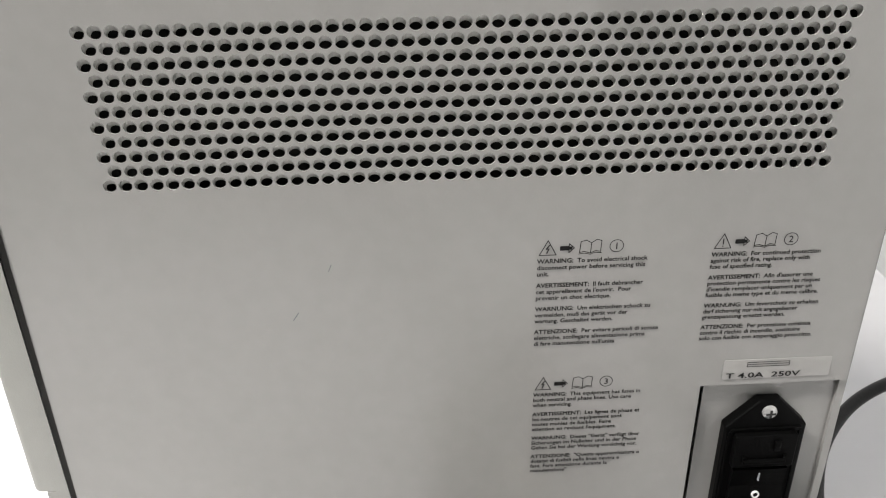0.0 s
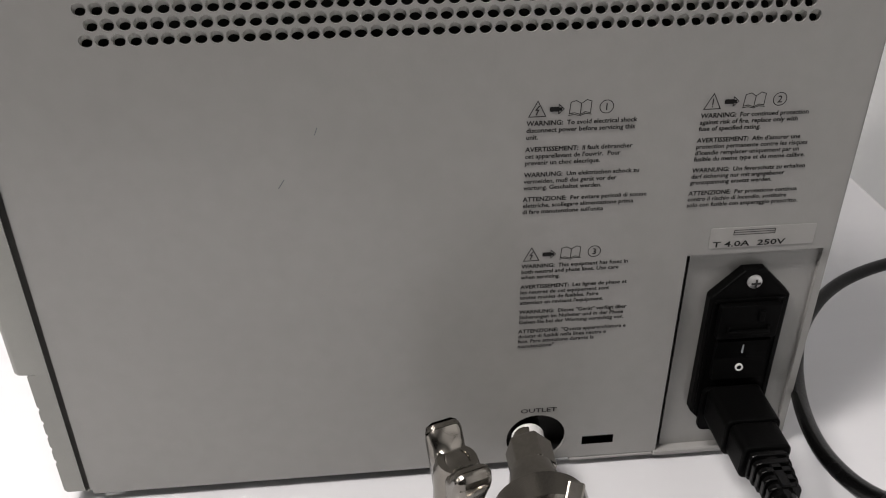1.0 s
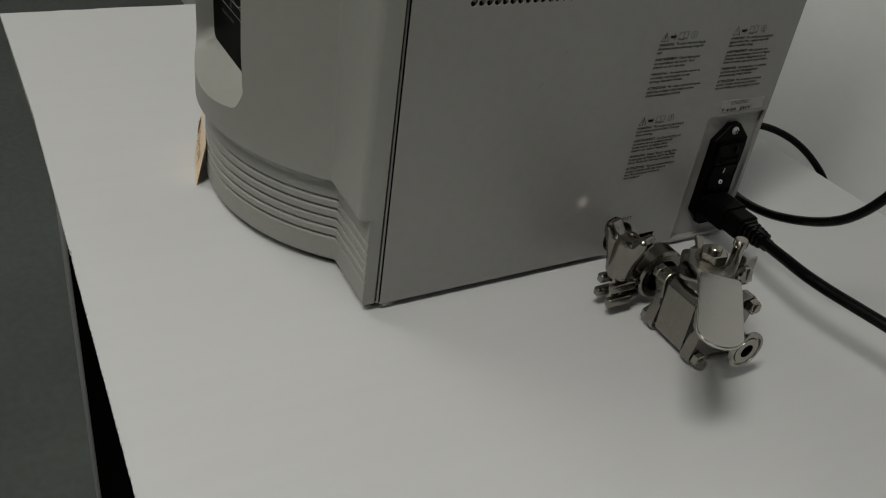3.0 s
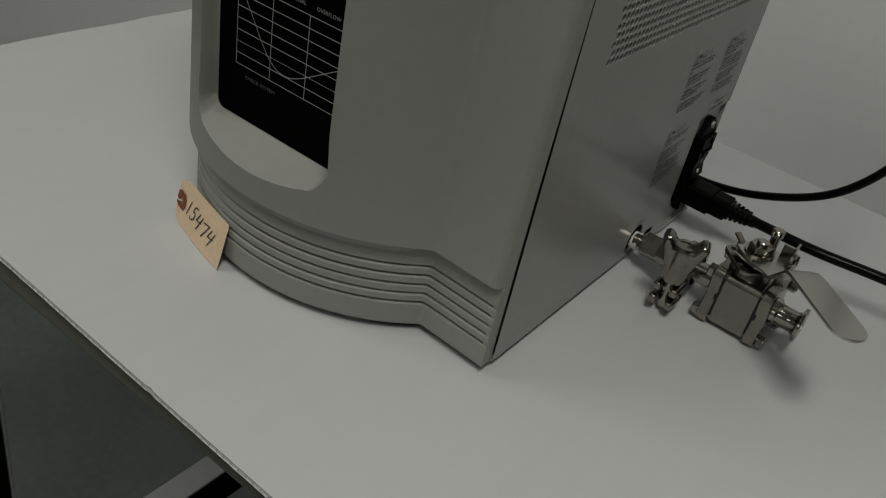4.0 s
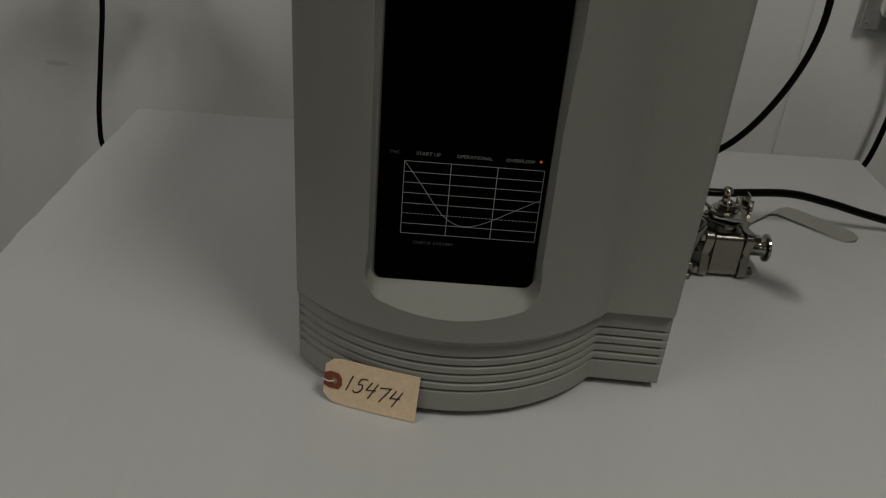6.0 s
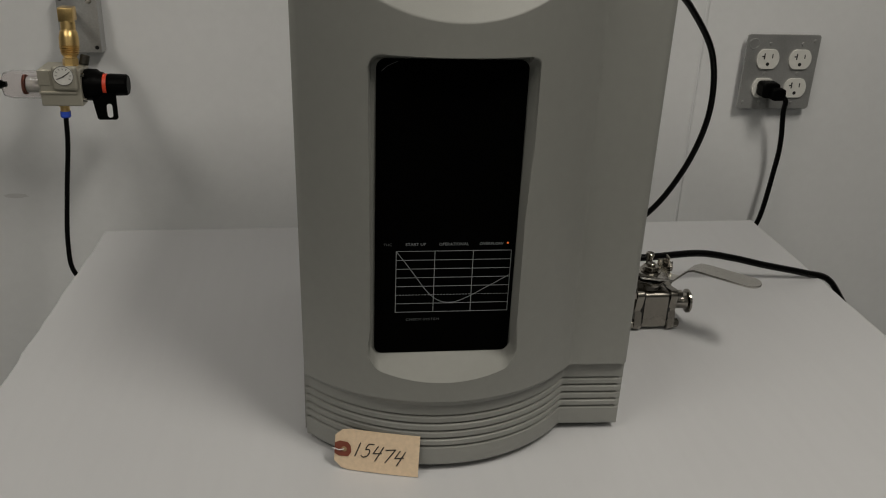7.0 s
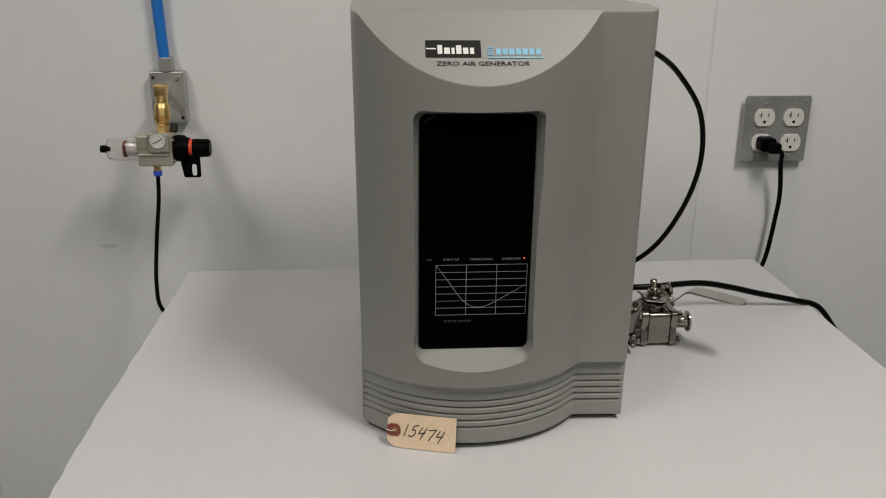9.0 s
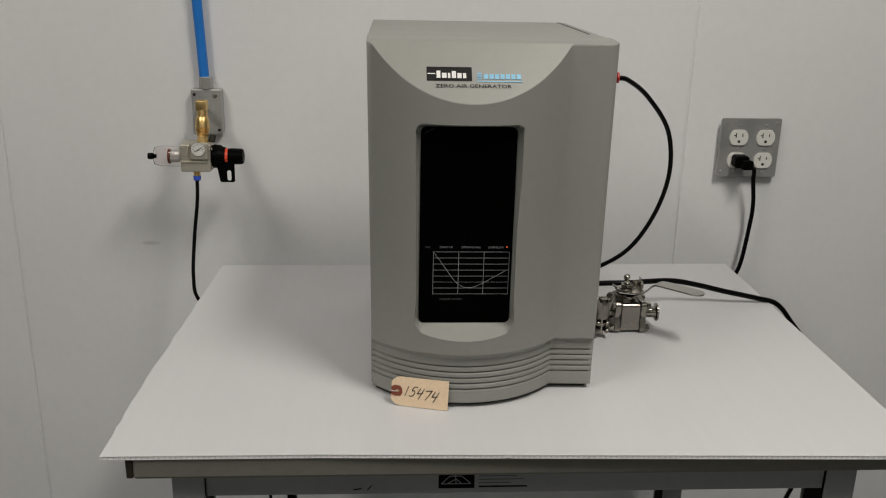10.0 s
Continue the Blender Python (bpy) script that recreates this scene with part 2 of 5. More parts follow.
def tube(path, r, n=14, flat=1.0, bm=None):
    """A round (or slightly flat) tube along a path of points."""
    bm = bm or bmesh.new()
    path = [Vector(p) for p in path]
    side = None
    rings = []
    for i, p in enumerate(path):
        d = (path[min(i + 1, len(path) - 1)] - path[max(i - 1, 0)]).normalized()
        if side is None:
            side = d.orthogonal().normalized()
        side = (side - d * side.dot(d)).normalized()
        up = d.cross(side)
        rings.append([bm.verts.new(p + r * (math.cos(2 * math.pi * k / n) * side + flat * math.sin(2 * math.pi * k / n) * up)) for k in range(n)])
    for a, b in zip(rings, rings[1:]):
        for k in range(n):
            bm.faces.new((a[k], a[(k + 1) % n], b[(k + 1) % n], b[k]))
    bm.faces.new(rings[0][::-1])
    bm.faces.new(rings[-1])
    return bm


def ribbon(points, place, w, thick=0.0002, bm=None):
    """A thin printed stroke along 2D points; place maps (u, v, height) to the world."""
    bm = bm or bmesh.new()
    P = [Vector(p).to_2d() for p in points]
    for a, b in zip(P, P[1:]):
        d = b - a
        if d.length < 1e-7:
            continue
        d.normalize()
        s = Vector((-d.y, d.x)) * w / 2
        e = d * w * 0.35
        vs = [bm.verts.new(place(q.x, q.y, thick)) for q in (a - e - s, b + e - s, b + e + s, a - e + s)]
        bm.faces.new(vs)
    return bm


def lettering(text, size, place, bold=0.0, shear=0.0, bm=None, width=None, align="LEFT"):
    """Words in the built-in font, as a flat mesh; place maps (u, v, height) to the world. width: stretch to that length."""
    cu = bpy.data.curves.new("words", "FONT")
    cu.body, cu.size, cu.offset, cu.shear, cu.align_x, cu.resolution_u = text, size, bold, shear, align, 2
    ob = bpy.data.objects.new("words", cu)
    me = ob.to_mesh()
    bm = bm or bmesh.new()
    us = [v.co.x for v in me.vertices] or [0]
    k = width / max(1e-6, max(us) - min(us)) if width else 1.0
    vs = [bm.verts.new(place(v.co.x * k, v.co.y, 0.0002)) for v in me.vertices]
    for p in me.polygons:
        try:
            bm.faces.new([vs[i] for i in p.vertices])
        except ValueError:
            pass
    ob.to_mesh_clear()
    bpy.data.objects.remove(ob)
    bpy.data.curves.remove(cu)
    return bm


def join(*bms):
    out = bmesh.new()
    for b in bms:
        me = bpy.data.meshes.new("tmp")
        b.to_mesh(me)
        b.free()
        out.from_mesh(me)
        bpy.data.meshes.remove(me)
    return out


# ---- the room ----
WY = 0.615
setting("floor", box(-4.5, -6.2, -0.1, 4.5, 0.75, 0.0), M_FLOOR, "grey sealed concrete floor under the workbench", "floor")
wall = bmesh.new()
for a, b in ((-4.5, -2.03), (-2.027, -0.807), (-0.804, 0.4110), (0.4140, 1.63), (1.633, 4.5)):
    box(a, WY, 0, b, 0.75, CEIL, 0.0012, 1, wall)
box(-4.5, WY + 0.003, 0, 4.5, 0.74, CEIL, bm=wall)
setting("wall_north", wall, M_WALL, "white panelled wall with fine vertical seams", "wall")
setting("wall_south", box(-4.5, -6.3, 0, 4.5, -6.2, CEIL), M_WALL, "plain white wall", "wall")
setting("wall_west", box(-4.1, -6.2, 0, -4.0, WY, CEIL), M_WALL, "plain white wall", "wall")
# unseen wall, kept dark so the valve's end faces reflect darkness
setting("wall_east", box(4.5, -6.3, 0, 4.6, 0.75, CEIL), M_REFLECT_DARK, "unseen dark wall, added for dark reflections in the steel valve", "wall")
setting("ceiling", box(-4.6, -6.3, CEIL, 4.6, 0.75, CEIL + 0.1), M_CEIL, "plain pale ceiling", "ceiling")
for x, y, w, d, power in TROFFERS:
    t = thing("ceiling_light", (x, y, CEIL - 0.05), "white ceiling light with a lit diffuser", "ceiling light", "ceiling lights")
    fr = join(box(x - w / 2 - 0.03, y - d / 2 - 0.03, CEIL - 0.05, x - w / 2, y + d / 2 + 0.03, CEIL - 0.002), box(x + w / 2, y - d / 2 - 0.03, CEIL - 0.05, x + w / 2 + 0.03, y + d / 2 + 0.03, CEIL - 0.002),
              box(x - w / 2, y - d / 2 - 0.03, CEIL - 0.05, x + w / 2, y - d / 2, CEIL - 0.002), box(x - w / 2, y + d / 2, CEIL - 0.05, x + w / 2, y + d / 2 + 0.03, CEIL - 0.002))
    part("frame", fr, M_FIXTURE, t)
    part("diffuser", box(x - w / 2, y - d / 2, CEIL - 0.02, x + w / 2, y + d / 2, CEIL - 0.012), M_LAMP, t)
    la = bpy.data.lights.new("troffer_lamp", "AREA")
    la.shape, la.size, la.size_y, la.energy, la.color = "RECTANGLE", w - 0.02, d - 0.02, power, (1.0, 0.975, 0.94)
    lo = new("troffer_lamp", la)
    lo.parent = t
    lo.location = (0, 0, 0.022)

# ---- the workbench ----
bench = thing("workbench", (0.02, 0.15, 0), "grey steel workbench with a taupe front edge", "workbench")
BX0, BX1, BY0, BY1 = -0.389, 0.440, -0.148, 0.440
part("tabletop", box(BX0 + 0.004, BY0 + 0.004, 0.876, BX1 - 0.004, BY1 - 0.004, TZ - 0.0048, 0.002), M_BENCH, bench)
part("front_edge", box(BX0, BY0 - 0.006, 0.871, BX1, BY0 + 0.0035, TZ - 0.0055, 0.0035), M_LIP, bench, "taupe rolled steel front edge")
for a in (BX0, BX1 - 0.0035):
    part("end_edge", box(a, BY0 + 0.0038, 0.871, a + 0.0035, BY1, TZ - 0.0055, 0.001), M_LIP, bench)
for a in (BX0 - 0.007, BX1):
    part("end_cap", box(a, BY0 - 0.005, 0.872, a + 0.007, BY0 + 0.014, TZ - 0.006, 0.001), M_CAP, bench, "dark brown plastic end cap")
LX0, LX1, LY0, LY1 = -0.355, 0.393, -0.136, 0.425
LW, LD = 0.034, 0.05
part("front_apron", box(LX0 + LW, LY0 + 0.006, 0.8350, LX1 - LW, LY0 + 0.02, 0.8755, 0.0006, 1), M_BENCH, bench)
part("back_apron", box(LX0 + LW, LY1 - 0.02, 0.8365, LX1 - LW, LY1 - 0.006, 0.8755, 0.002), M_BENCH, bench)
for x in (LX0, LX1 - LW):
    part("side_apron", box(x + 0.008, LY0 + LD, 0.8365, x + 0.026, LY1 - LD, 0.8755, 0.002), M_BENCH, bench)
    st = part("stretcher", box(x + 0.001, LY0 + LD, 0.268, x + 0.039, LY1 - LD + 0.024, 0.272, 0.001, 1), M_BENCH_LIT, bench)
    # black block below the stretcher paints the shade on its inner side
    part("shaded_side", box(x + 0.004, LY0 + LD, 0.208, x + 0.0385, LY1 - LD + 0.022, 0.2675, 0.001, 1), M_BLACK, st, "black block painting the stretcher's shaded inner side")
    inward = 1 if x < 0 else -1
    for y in (LY0, LY1 - LD):
        slim = y > 0 and x < 0
        w, e = (0.018, 0.048) if slim else (LW, 0)
        cx, cy = x + e + w / 2, y + LD / 2
        o = cx - inward * (w / 2 - 0.0015)
        foot = 0.800 if slim else 0.215
        leg = part("leg", join(box(cx - w / 2, y, foot, cx + w / 2, y + 0.003, 0.8755, 0.0008, 1), box(cx - w / 2, y + LD - 0.003, foot, cx + w / 2, y + LD, 0.8755, 0.0008, 1), box(o - 0.0015, y + 0.0031, foot, o + 0.0015, y + LD - 0.0031, 0.8755)), M_BENCH, bench)
        # black post added in the leg, for the shade on its inner faces
        hw, hd = w / 2 - 0.0016, 0.011 if slim else LD / 2 - 0.004
        part("leg_shade_post", box(cx - hw + 0.0008 * inward, cy - hd, 0.070, cx + hw + 0.0008 * inward, cy + hd, 0.870, 0.0015), M_BLACK, leg, "black post painting the shade of the leg under the table")
        part("caster_stem", rod((cx, cy, 0.055), (cx, cy, 0.075), 0.009), M_BRASS, leg)
        part("caster_fork", join(box(cx - 0.018, cy - 0.014, 0.022, cx - 0.015, cy + 0.014, 0.058), box(cx + 0.015, cy - 0.014, 0.022, cx + 0.018, cy + 0.014, 0.058), box(cx - 0.018, cy - 0.014, 0.0535, cx + 0.018, cy + 0.014, 0.0565)), M_GREYMETAL, leg)
        part("caster_wheel", turned((cx - 0.012, cy, 0.026), (1, 0, 0), [(0, 0), (0, 0.022), (0.004, 0.026), (0.02, 0.026), (0.024, 0.022), (0.024, 0)], 24), M_RUBBER, leg, smooth=True)
        if slim:
            part("brake_pedal", join(box(cx - 0.040, cy - 0.010, 0.074, cx - 0.009, cy + 0.010, 0.096, 0.004), box(cx - 0.042, cy - 0.008, 0.052, cx - 0.032, cy + 0.008, 0.073, 0.003)), M_LIP, leg, "tan brake pedal")
part("back_stretcher", box(LX0 + LW, LY1 - 0.035, 0.238, LX1 - LW, LY1 - 0.01, 0.27, 0.003), M_BENCH, bench)
FY = LY0 + 0.006
sign = part("maker_plate", box(-0.071, FY - 0.0012, 0.8416, -0.032, FY + 0.0002, 0.8630, 0.0003, 1), M_BLACK, bench, "black plate with a pale triangular emblem")
onfront = lambda u, v, h: (u, FY - 0.0013 - h, v)
em = ribbon([(-0.068, 0.8475), (-0.059, 0.8570), (-0.046, 0.8570), (-0.036, 0.8475), (-0.068, 0.8475)], onfront, 0.0009)
ribbon([(-0.062, 0.8475), (-0.052, 0.8535), (-0.046, 0.8475)], onfront, 0.0009, bm=em)
ribbon([(-0.052, 0.8475), (-0.053, 0.8600)], onfront, 0.0008, bm=em)
part("emblem", em, M_PALE, sign, "pale triangular emblem")
plate = part("data_plate", box(-0.029, FY - 0.001, 0.8442, 0.027, FY + 0.0002, 0.8600, 0.0003, 1), M_BENCH, bench, "grey plate with dark print lines")
part("plate_edge", box(-0.027, FY - 0.0012, 0.8424, 0.026, FY + 0.0002, 0.8440, 0.0003, 1), M_BLACK, plate)
tx = bmesh.new()
onplate = lambda u, v, h: (u, FY - 0.0011 - h, v)
for k, (u0, u1) in enumerate(((-0.027, 0.014), (-0.027, 0.022), (-0.027, 0.008))):
    ribbon([(u0, 0.8568 - 0.0042 * k), (u1, 0.8568 - 0.0042 * k)], onplate, 0.0012, bm=tx)
part("print_lines", tx, M_DIM, plate)
sc = ribbon([(-0.163, 0.8415), (-0.155, 0.8430)], onfront, 0.0016)
ribbon([(-0.148, 0.8410), (-0.144, 0.8465)], onfront, 0.0012, bm=sc)
part("pen_marks", sc, M_PRINT, bench)

# ---- small tray on the floor by the wall ----
tray = thing("small_tray", (-0.292, 0.584, 0), "small black tray with a pale lump inside, on the floor", "tray")
part("rim", join(box(-0.318, 0.574, 0.0, -0.266, 0.577, 0.012, 0.001, 1), box(-0.318, 0.595, 0.0, -0.266, 0.598, 0.012, 0.001, 1), box(-0.318, 0.5771, 0.0, -0.312, 0.5949, 0.012, 0.001, 1), box(-0.272, 0.5771, 0.0, -0.266, 0.5949, 0.012, 0.001, 1)), M_BLACK, tray)
part("tray_floor", box(-0.3115, 0.5772, 0.0, -0.2725, 0.5948, 0.006), M_LIP, tray)
part("lump", prism([(-0.301, 0.586), (-0.295, 0.584), (-0.290, 0.587), (-0.291, 0.592), (-0.297, 0.594), (-0.302, 0.591)], "xy", 0.0062, 0.006, 0.002), M_IVORY, tray, "pale lump")

# ---- corrugated plastic sheet on the bench ----
sheet = thing("corrugated_sheet", (0.02, 0.15, TZ - 0.004), "white corrugated plastic sheet laid over the workbench", "plastic sheet")
SX0, SX1, SY0, SY1 = -0.420, 0.455, -0.156, 0.452


def front_cut(x):
    return SY0 - 0.025 * max(0, x + 0.2) + (0.0009 if abs(x + 0.002) < 0.0019 else 0)


def sheet_outline():
    """Cut edges of the sheet, slightly uneven; a small nick in the front edge."""
    r = random.Random(4)
    out = []
    for i in range(241):
        x = SX0 + (SX1 - SX0) * i / 240
        out.append((x, front_cut(x) + r.uniform(-0.0001, 0.0001)))
    for i in range(1, 30):
        y = SY0 + (SY1 - SY0) * i / 30
        out.append((SX1 + r.uniform(-0.0005, 0.0005), y))
    for i in range(41):
        out.append((SX1 - (SX1 - SX0 - 0.016) * i / 40, SY1 + 0.008 - 0.013 * i / 40 + r.uniform(-0.0005, 0.0005)))
    for i in range(1, 40):
        y = SY1 - 0.005 - (SY1 - 0.005 - SY0) * i / 40
        out.append((SX0 + 0.016 * max(0, y) / 0.45 + r.uniform(-0.0009, 0.0009), y))
    return out


so = sheet_outline()
part("top_skin", prism(so, "xy", TZ - 0.0006, 0.0006), M_SHEET, sheet)
part("bottom_skin", prism(so, "xy", TZ - 0.0044, 0.0006), M_SHEET, sheet)
fl = bmesh.new()
r = random.Random(7)
x = SX0 + 0.002
while x < SX1 - 0.004:
    y0 = front_cut(x) - 0.0001
    a, b = x + r.uniform(-0.0003, 0.0003), x + 0.0008
    vs = [fl.verts.new(p) for p in ((a, y0, TZ - 0.0038), (a + 0.0006, y0, TZ - 0.0038), (b + 0.0006, y0, TZ - 0.0006), (b, y0, TZ - 0.0006),
                                   (a, y0 + 0.05, TZ - 0.0038), (a + 0.0006, y0 + 0.05, TZ - 0.0038), (b + 0.0006, y0 + 0.05, TZ - 0.0006), (b, y0 + 0.05, TZ - 0.0006))]
    for f in ((0, 1, 2, 3), (7, 6, 5, 4), (0, 3, 7, 4), (1, 5, 6, 2)):
        fl.faces.new([vs[k] for k in f])
    x += 0.0057
# the plastic inside the flutes, just behind the cut edge; light painted in by a whiter colour
core_bm = bmesh.new()
core = [(SX0 + 0.003 + (SX1 - SX0 - 0.008) * i / 120, 0) for i in range(121)]
for (a, _), (b, _) in zip(core, core[1:]):
    core_bm.faces.new([core_bm.verts.new((u, front_cut(u) + 0.0003, v)) for u, v in ((a, TZ - 0.0038), (b, TZ - 0.0038), (b, TZ - 0.0006), (a, TZ - 0.0006))])
tagged(part("fluting", fl, M_SHEET, sheet), kind="stuff")
part("cut_edge", core_bm, M_SHEET_LIT, sheet, "white cut edge, coloured brighter for light in the flutes")

# ---- the zero air generator ----
gen = thing("air_generator", (-0.02, 0.14, TZ), "beige-grey bench-top zero air generator with bowed front", "laboratory instrument")
PX, PY1, PZ0, PZ1 = 0.1175, 0.2925, 0.9052, 1.3035
GTOP = 1.3105
CX, CY, RB = -0.0385, 0.0783, 0.1363


def bow(x, off, turn=1.0):
    """Plan line of the front: a bow meeting a flat wing; off: how far it stands out."""
    arc = CY - math.sqrt(max(1e-9, (RB + off) ** 2 - (x - CX) ** 2))
    wing = -0.0092 - off - 0.04 * turn * max(0, x - 0.066)
    k = 0.0022
    h = max(k - abs(arc - wing), 0) / k
    return min(arc, wing) - h * h * k * 0.25


def ease(a, b, t):
    t = min(1, max(0, (t - a) / (b - a)))
    return t * t * (3 - 2 * t)


LIP = 0.9686
GROOVES = (0.9515, 0.9445, 0.9375, 0.9305, 0.9235)


def glass_y(z):
    return -0.0390 - 0.0046 * (z - 1.0) / 0.22


def scoop(X):
    """Height of the curved lower rim of the recess."""
    mid = min(1, abs(X + 0.0415) / 0.0572)
    return 0.9855 + 0.0095 * mid * mid + 0.014 * (max(0, mid - 0.80) / 0.20) ** 2


def front_y(x, z):
    wing = ease(0.052, 0.070, x)
    foot = LIP - 0.0003 - 0.0066 * (1 - wing)
    if z < foot:
        y = bow(x, 0.0)
        for g in GROOVES:
            d = (z - g) / 0.0013
            if abs(d) < 1:
                y += 0.0036 * (1 - abs(d)) * (1 - 0.8 * ease(0.1125, 0.1140, x))
        return y + 0.0011 * (1 - min(1, (z - 0.9060) / 0.0020)) ** 2
    y = bow(x, 0.0061 * ((z - foot) / (LIP - foot) if z < LIP else 1), 1 - ease(0.96, 1.25, z))
    # the recess of the black panel, with a scoop below it
    gy = glass_y(z)
    X = x / (1 + 0.032 * (z - 0.905) / 0.40)
    up = ease(1.10, 1.215, z)
    mid = (X + 0.0415) / 0.0572
    zb = scoop(X) if abs(mid) < 1.0 else 9
    if abs(mid) < 1.0 and zb < z < 1.230:
        wide = 0.0024 * (1 - ease(0.990, 1.030, z))
        left, right = X + 0.0948 + 0.0008 * up + wide, 0.0128 + 0.0050 * up + wide - X
        side, run = (left, 0.0018) if left < right else (right, 0.0024 + 0.0046 * up)
        top = 1.2268 - z
        cr = 0.008
        if side < cr and top < cr:
            side = top = cr - math.hypot(cr - side, cr - top)
        if side > 0 and top > 0:
            t = min(1, (z - zb) / max(0.006, 0.9990 - zb))
            y += max(0, gy - y) * t * min(1, side / run) * min(1, top / 0.0034)
    # rounded corner towards the side panel
    out = max(0, X - 0.1109)
    y += 0.0060 - math.sqrt(max(0, 0.0060 ** 2 - out * out))
    # sloped upper face
    slope = -0.0150 - (1.3075 - z) * 0.84 if z < 1.3075 else -0.0150 + 0.05 * (1 - math.sqrt(max(0, 1 - ((z - 1.3075) / (GTOP - 1.3075)) ** 2)))
    return max(y, slope)


def flare(X, z):
    return X * (1 + 0.032 * (z - 0.905) / 0.40)


def stops(marks, step):
    out = []
    for (a, b), s in zip(zip(marks, marks[1:]), step):
        n = max(1, round((b - a) / s))
        out += [a + (b - a) * i / n for i in range(n)]
    return out + [marks[-1]]


xs = stops([-0.1450, -0.0985, -0.0915, 0.0085, 0.0185, 0.060, 0.072, 0.104, 0.1095, 0.1164], [0.0026, 0.0004, 0.0020, 0.0004, 0.0026, 0.001, 0.004, 0.0008, 0.0004])
def crest(X):
    """Height at which the sloped upper face meets the front, along one upright line of the cover."""
    a, b = 1.232, 1.3073
    for _ in range(26):
        m = (a + b) / 2
        x = flare(X, m)
        if bow(x, 0.0061, 0.0) < -0.0150 - (1.3075 - m) * 0.84:
            a, b = a, m
        else:
            a, b = m, b
    return a


def level(X, z):
    """Rows follow the rim of the scoop, and further up the crest."""
    if 0.9706 < z < 1.215:
        r = scoop(X)
        if z <= 0.984:
            return 0.9706 + (r - 0.9706) * (z - 0.9706) / 0.0134
        top = max(1.002, r + 0.006)
        return r + (top - r) * (z - 0.984) / 0.018 if z <= 1.002 else top + (1.215 - top) * (z - 1.002) / 0.213
    if z <= 1.2300 or z >= 1.3075:
        return z
    c = crest(X)
    return 1.2300 + (c - 1.2300) * (z - 1.2300) / 0.0300 if z <= 1.2600 else c + (1.3075 - c) * (z - 1.2600) / 0.0475


zs = stops([0.9060, 0.9080, 0.9195, 0.9555, 0.9612, LIP - 0.0003, LIP, 0.9706, 0.984, 1.002, 1.215, 1.230, 1.2590, 1.2600, 1.2610, 1.3075, GTOP], [0.0005, 0.006, 0.00055, 0.0025, 0.0006, 0.0003, 0.0006, 0.004, 0.0009, 0.008, 0.0009, 0.003, 0.001, 0.001, 0.0024, 0.0004])
bm = bmesh.new()
grid = [[bm.verts.new((flare(X, w), front_y(flare(X, w), w), w)) for X, w in ((X, level(X, z)) for X in xs)] for z in zs]
for a, b in zip(grid, grid[1:]):
    for i in range(len(xs) - 1):
        bm.faces.new((a[i], a[i + 1], b[i + 1], b[i]))
# returns to the seam on both sides, and under the base
for i, ys in ((0, 0.0), (len(xs) - 1, -0.0030)):
    edge = [bm.verts.new((row[i].co.x, max(ys, row[i].co.y + 0.0002), row[i].co.z)) for row in grid]
    for (a, b), (c, d) in zip(zip(grid, grid[1:]), zip(edge, edge[1:])):
        bm.faces.new((a[i], b[i], d, c))
low = [bm.verts.new((v.co.x, 0.0, v.co.z)) for v in grid[0]]
for i in range(len(xs) - 1):
    bm.faces.new((grid[0][i], low[i], low[i + 1], grid[0][i + 1]))
bmesh.ops.recalc_face_normals(bm, faces=bm.faces)
cover = part("front_cover", bm, M_PLASTIC, gen, "beige-grey moulded front cover with a ribbed base", smooth=True, crease=50)
# dark filler set back under the cover, paints the shade of the gap
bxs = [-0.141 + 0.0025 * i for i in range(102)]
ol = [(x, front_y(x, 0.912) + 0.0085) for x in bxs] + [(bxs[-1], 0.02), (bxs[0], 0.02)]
part("base_gap_shade", prism(ol, "xy", TZ + 0.0004, 0.0070), M_CAP, gen, "dark filler painting the shade of the gap under the cover")
# top and housing
part("top_cover", box(flare(-0.1450, GTOP), 0.0355, 1.3040, flare(0.1145, GTOP), 0.2965, GTOP, 0.0025, 3), M_PLASTIC, gen)
part("left_panel", box(-0.1465, 0.0005, PZ0, -0.1450, PY1, 1.3035), M_PANEL, gen)
part("back_panel", box(-0.1445, PY1 - 0.0015, PZ0, PX - 0.0015, PY1 + 0.0015, 1.3035), M_PANEL, gen)
part("chassis", box(-0.1440, 0.004, PZ0 + 0.001, PX - 0.010, PY1 - 0.002, 1.3025), M_DARK, gen, "black inner chassis")
part("base_plate", prism([(-0.140, 0.001), (-0.122, -0.018), (-0.088, -0.042), (-0.04, -0.052), (0.01, -0.041), (0.045, -0.019), (0.062, -0.003), (0.112, -0.003), (0.112, 0.284), (-0.140, 0.284)], "xy", TZ + 0.0025, 0.0038), M_GAP, gen, "dark recessed base plate")
for x, y in ((-0.12, 0.01), (0.095, 0.012), (-0.12, 0.265), (0.095, 0.265)):
    part("foot", rod((x, y, TZ), (x, y, TZ + 0.0028), 0.009, 20), M_RUBBER, gen)
# shallow strip in the seam; its dark grey stands for the gap's shade
part("seam_strip", box(0.1065, -0.0042, PZ0 + 0.001, PX - 0.0030, -0.0001, 1.3035), M_SEAM, gen, "dark strip painting the shade in the seam between cover and side panel")
part("panel_fold", box(0.1085, -0.0012, PZ0 + 0.0006, PX - 0.0012, 0.0001, 1.3032, 0.0003, 1), M_PANEL, gen, "folded front edge of the side panel")

# side panel with its punched openings
VY0, VZ0, VP, VH, VROWS, VN = 0.0370, 1.0950, 0.004885, 0.00486, 11, 48
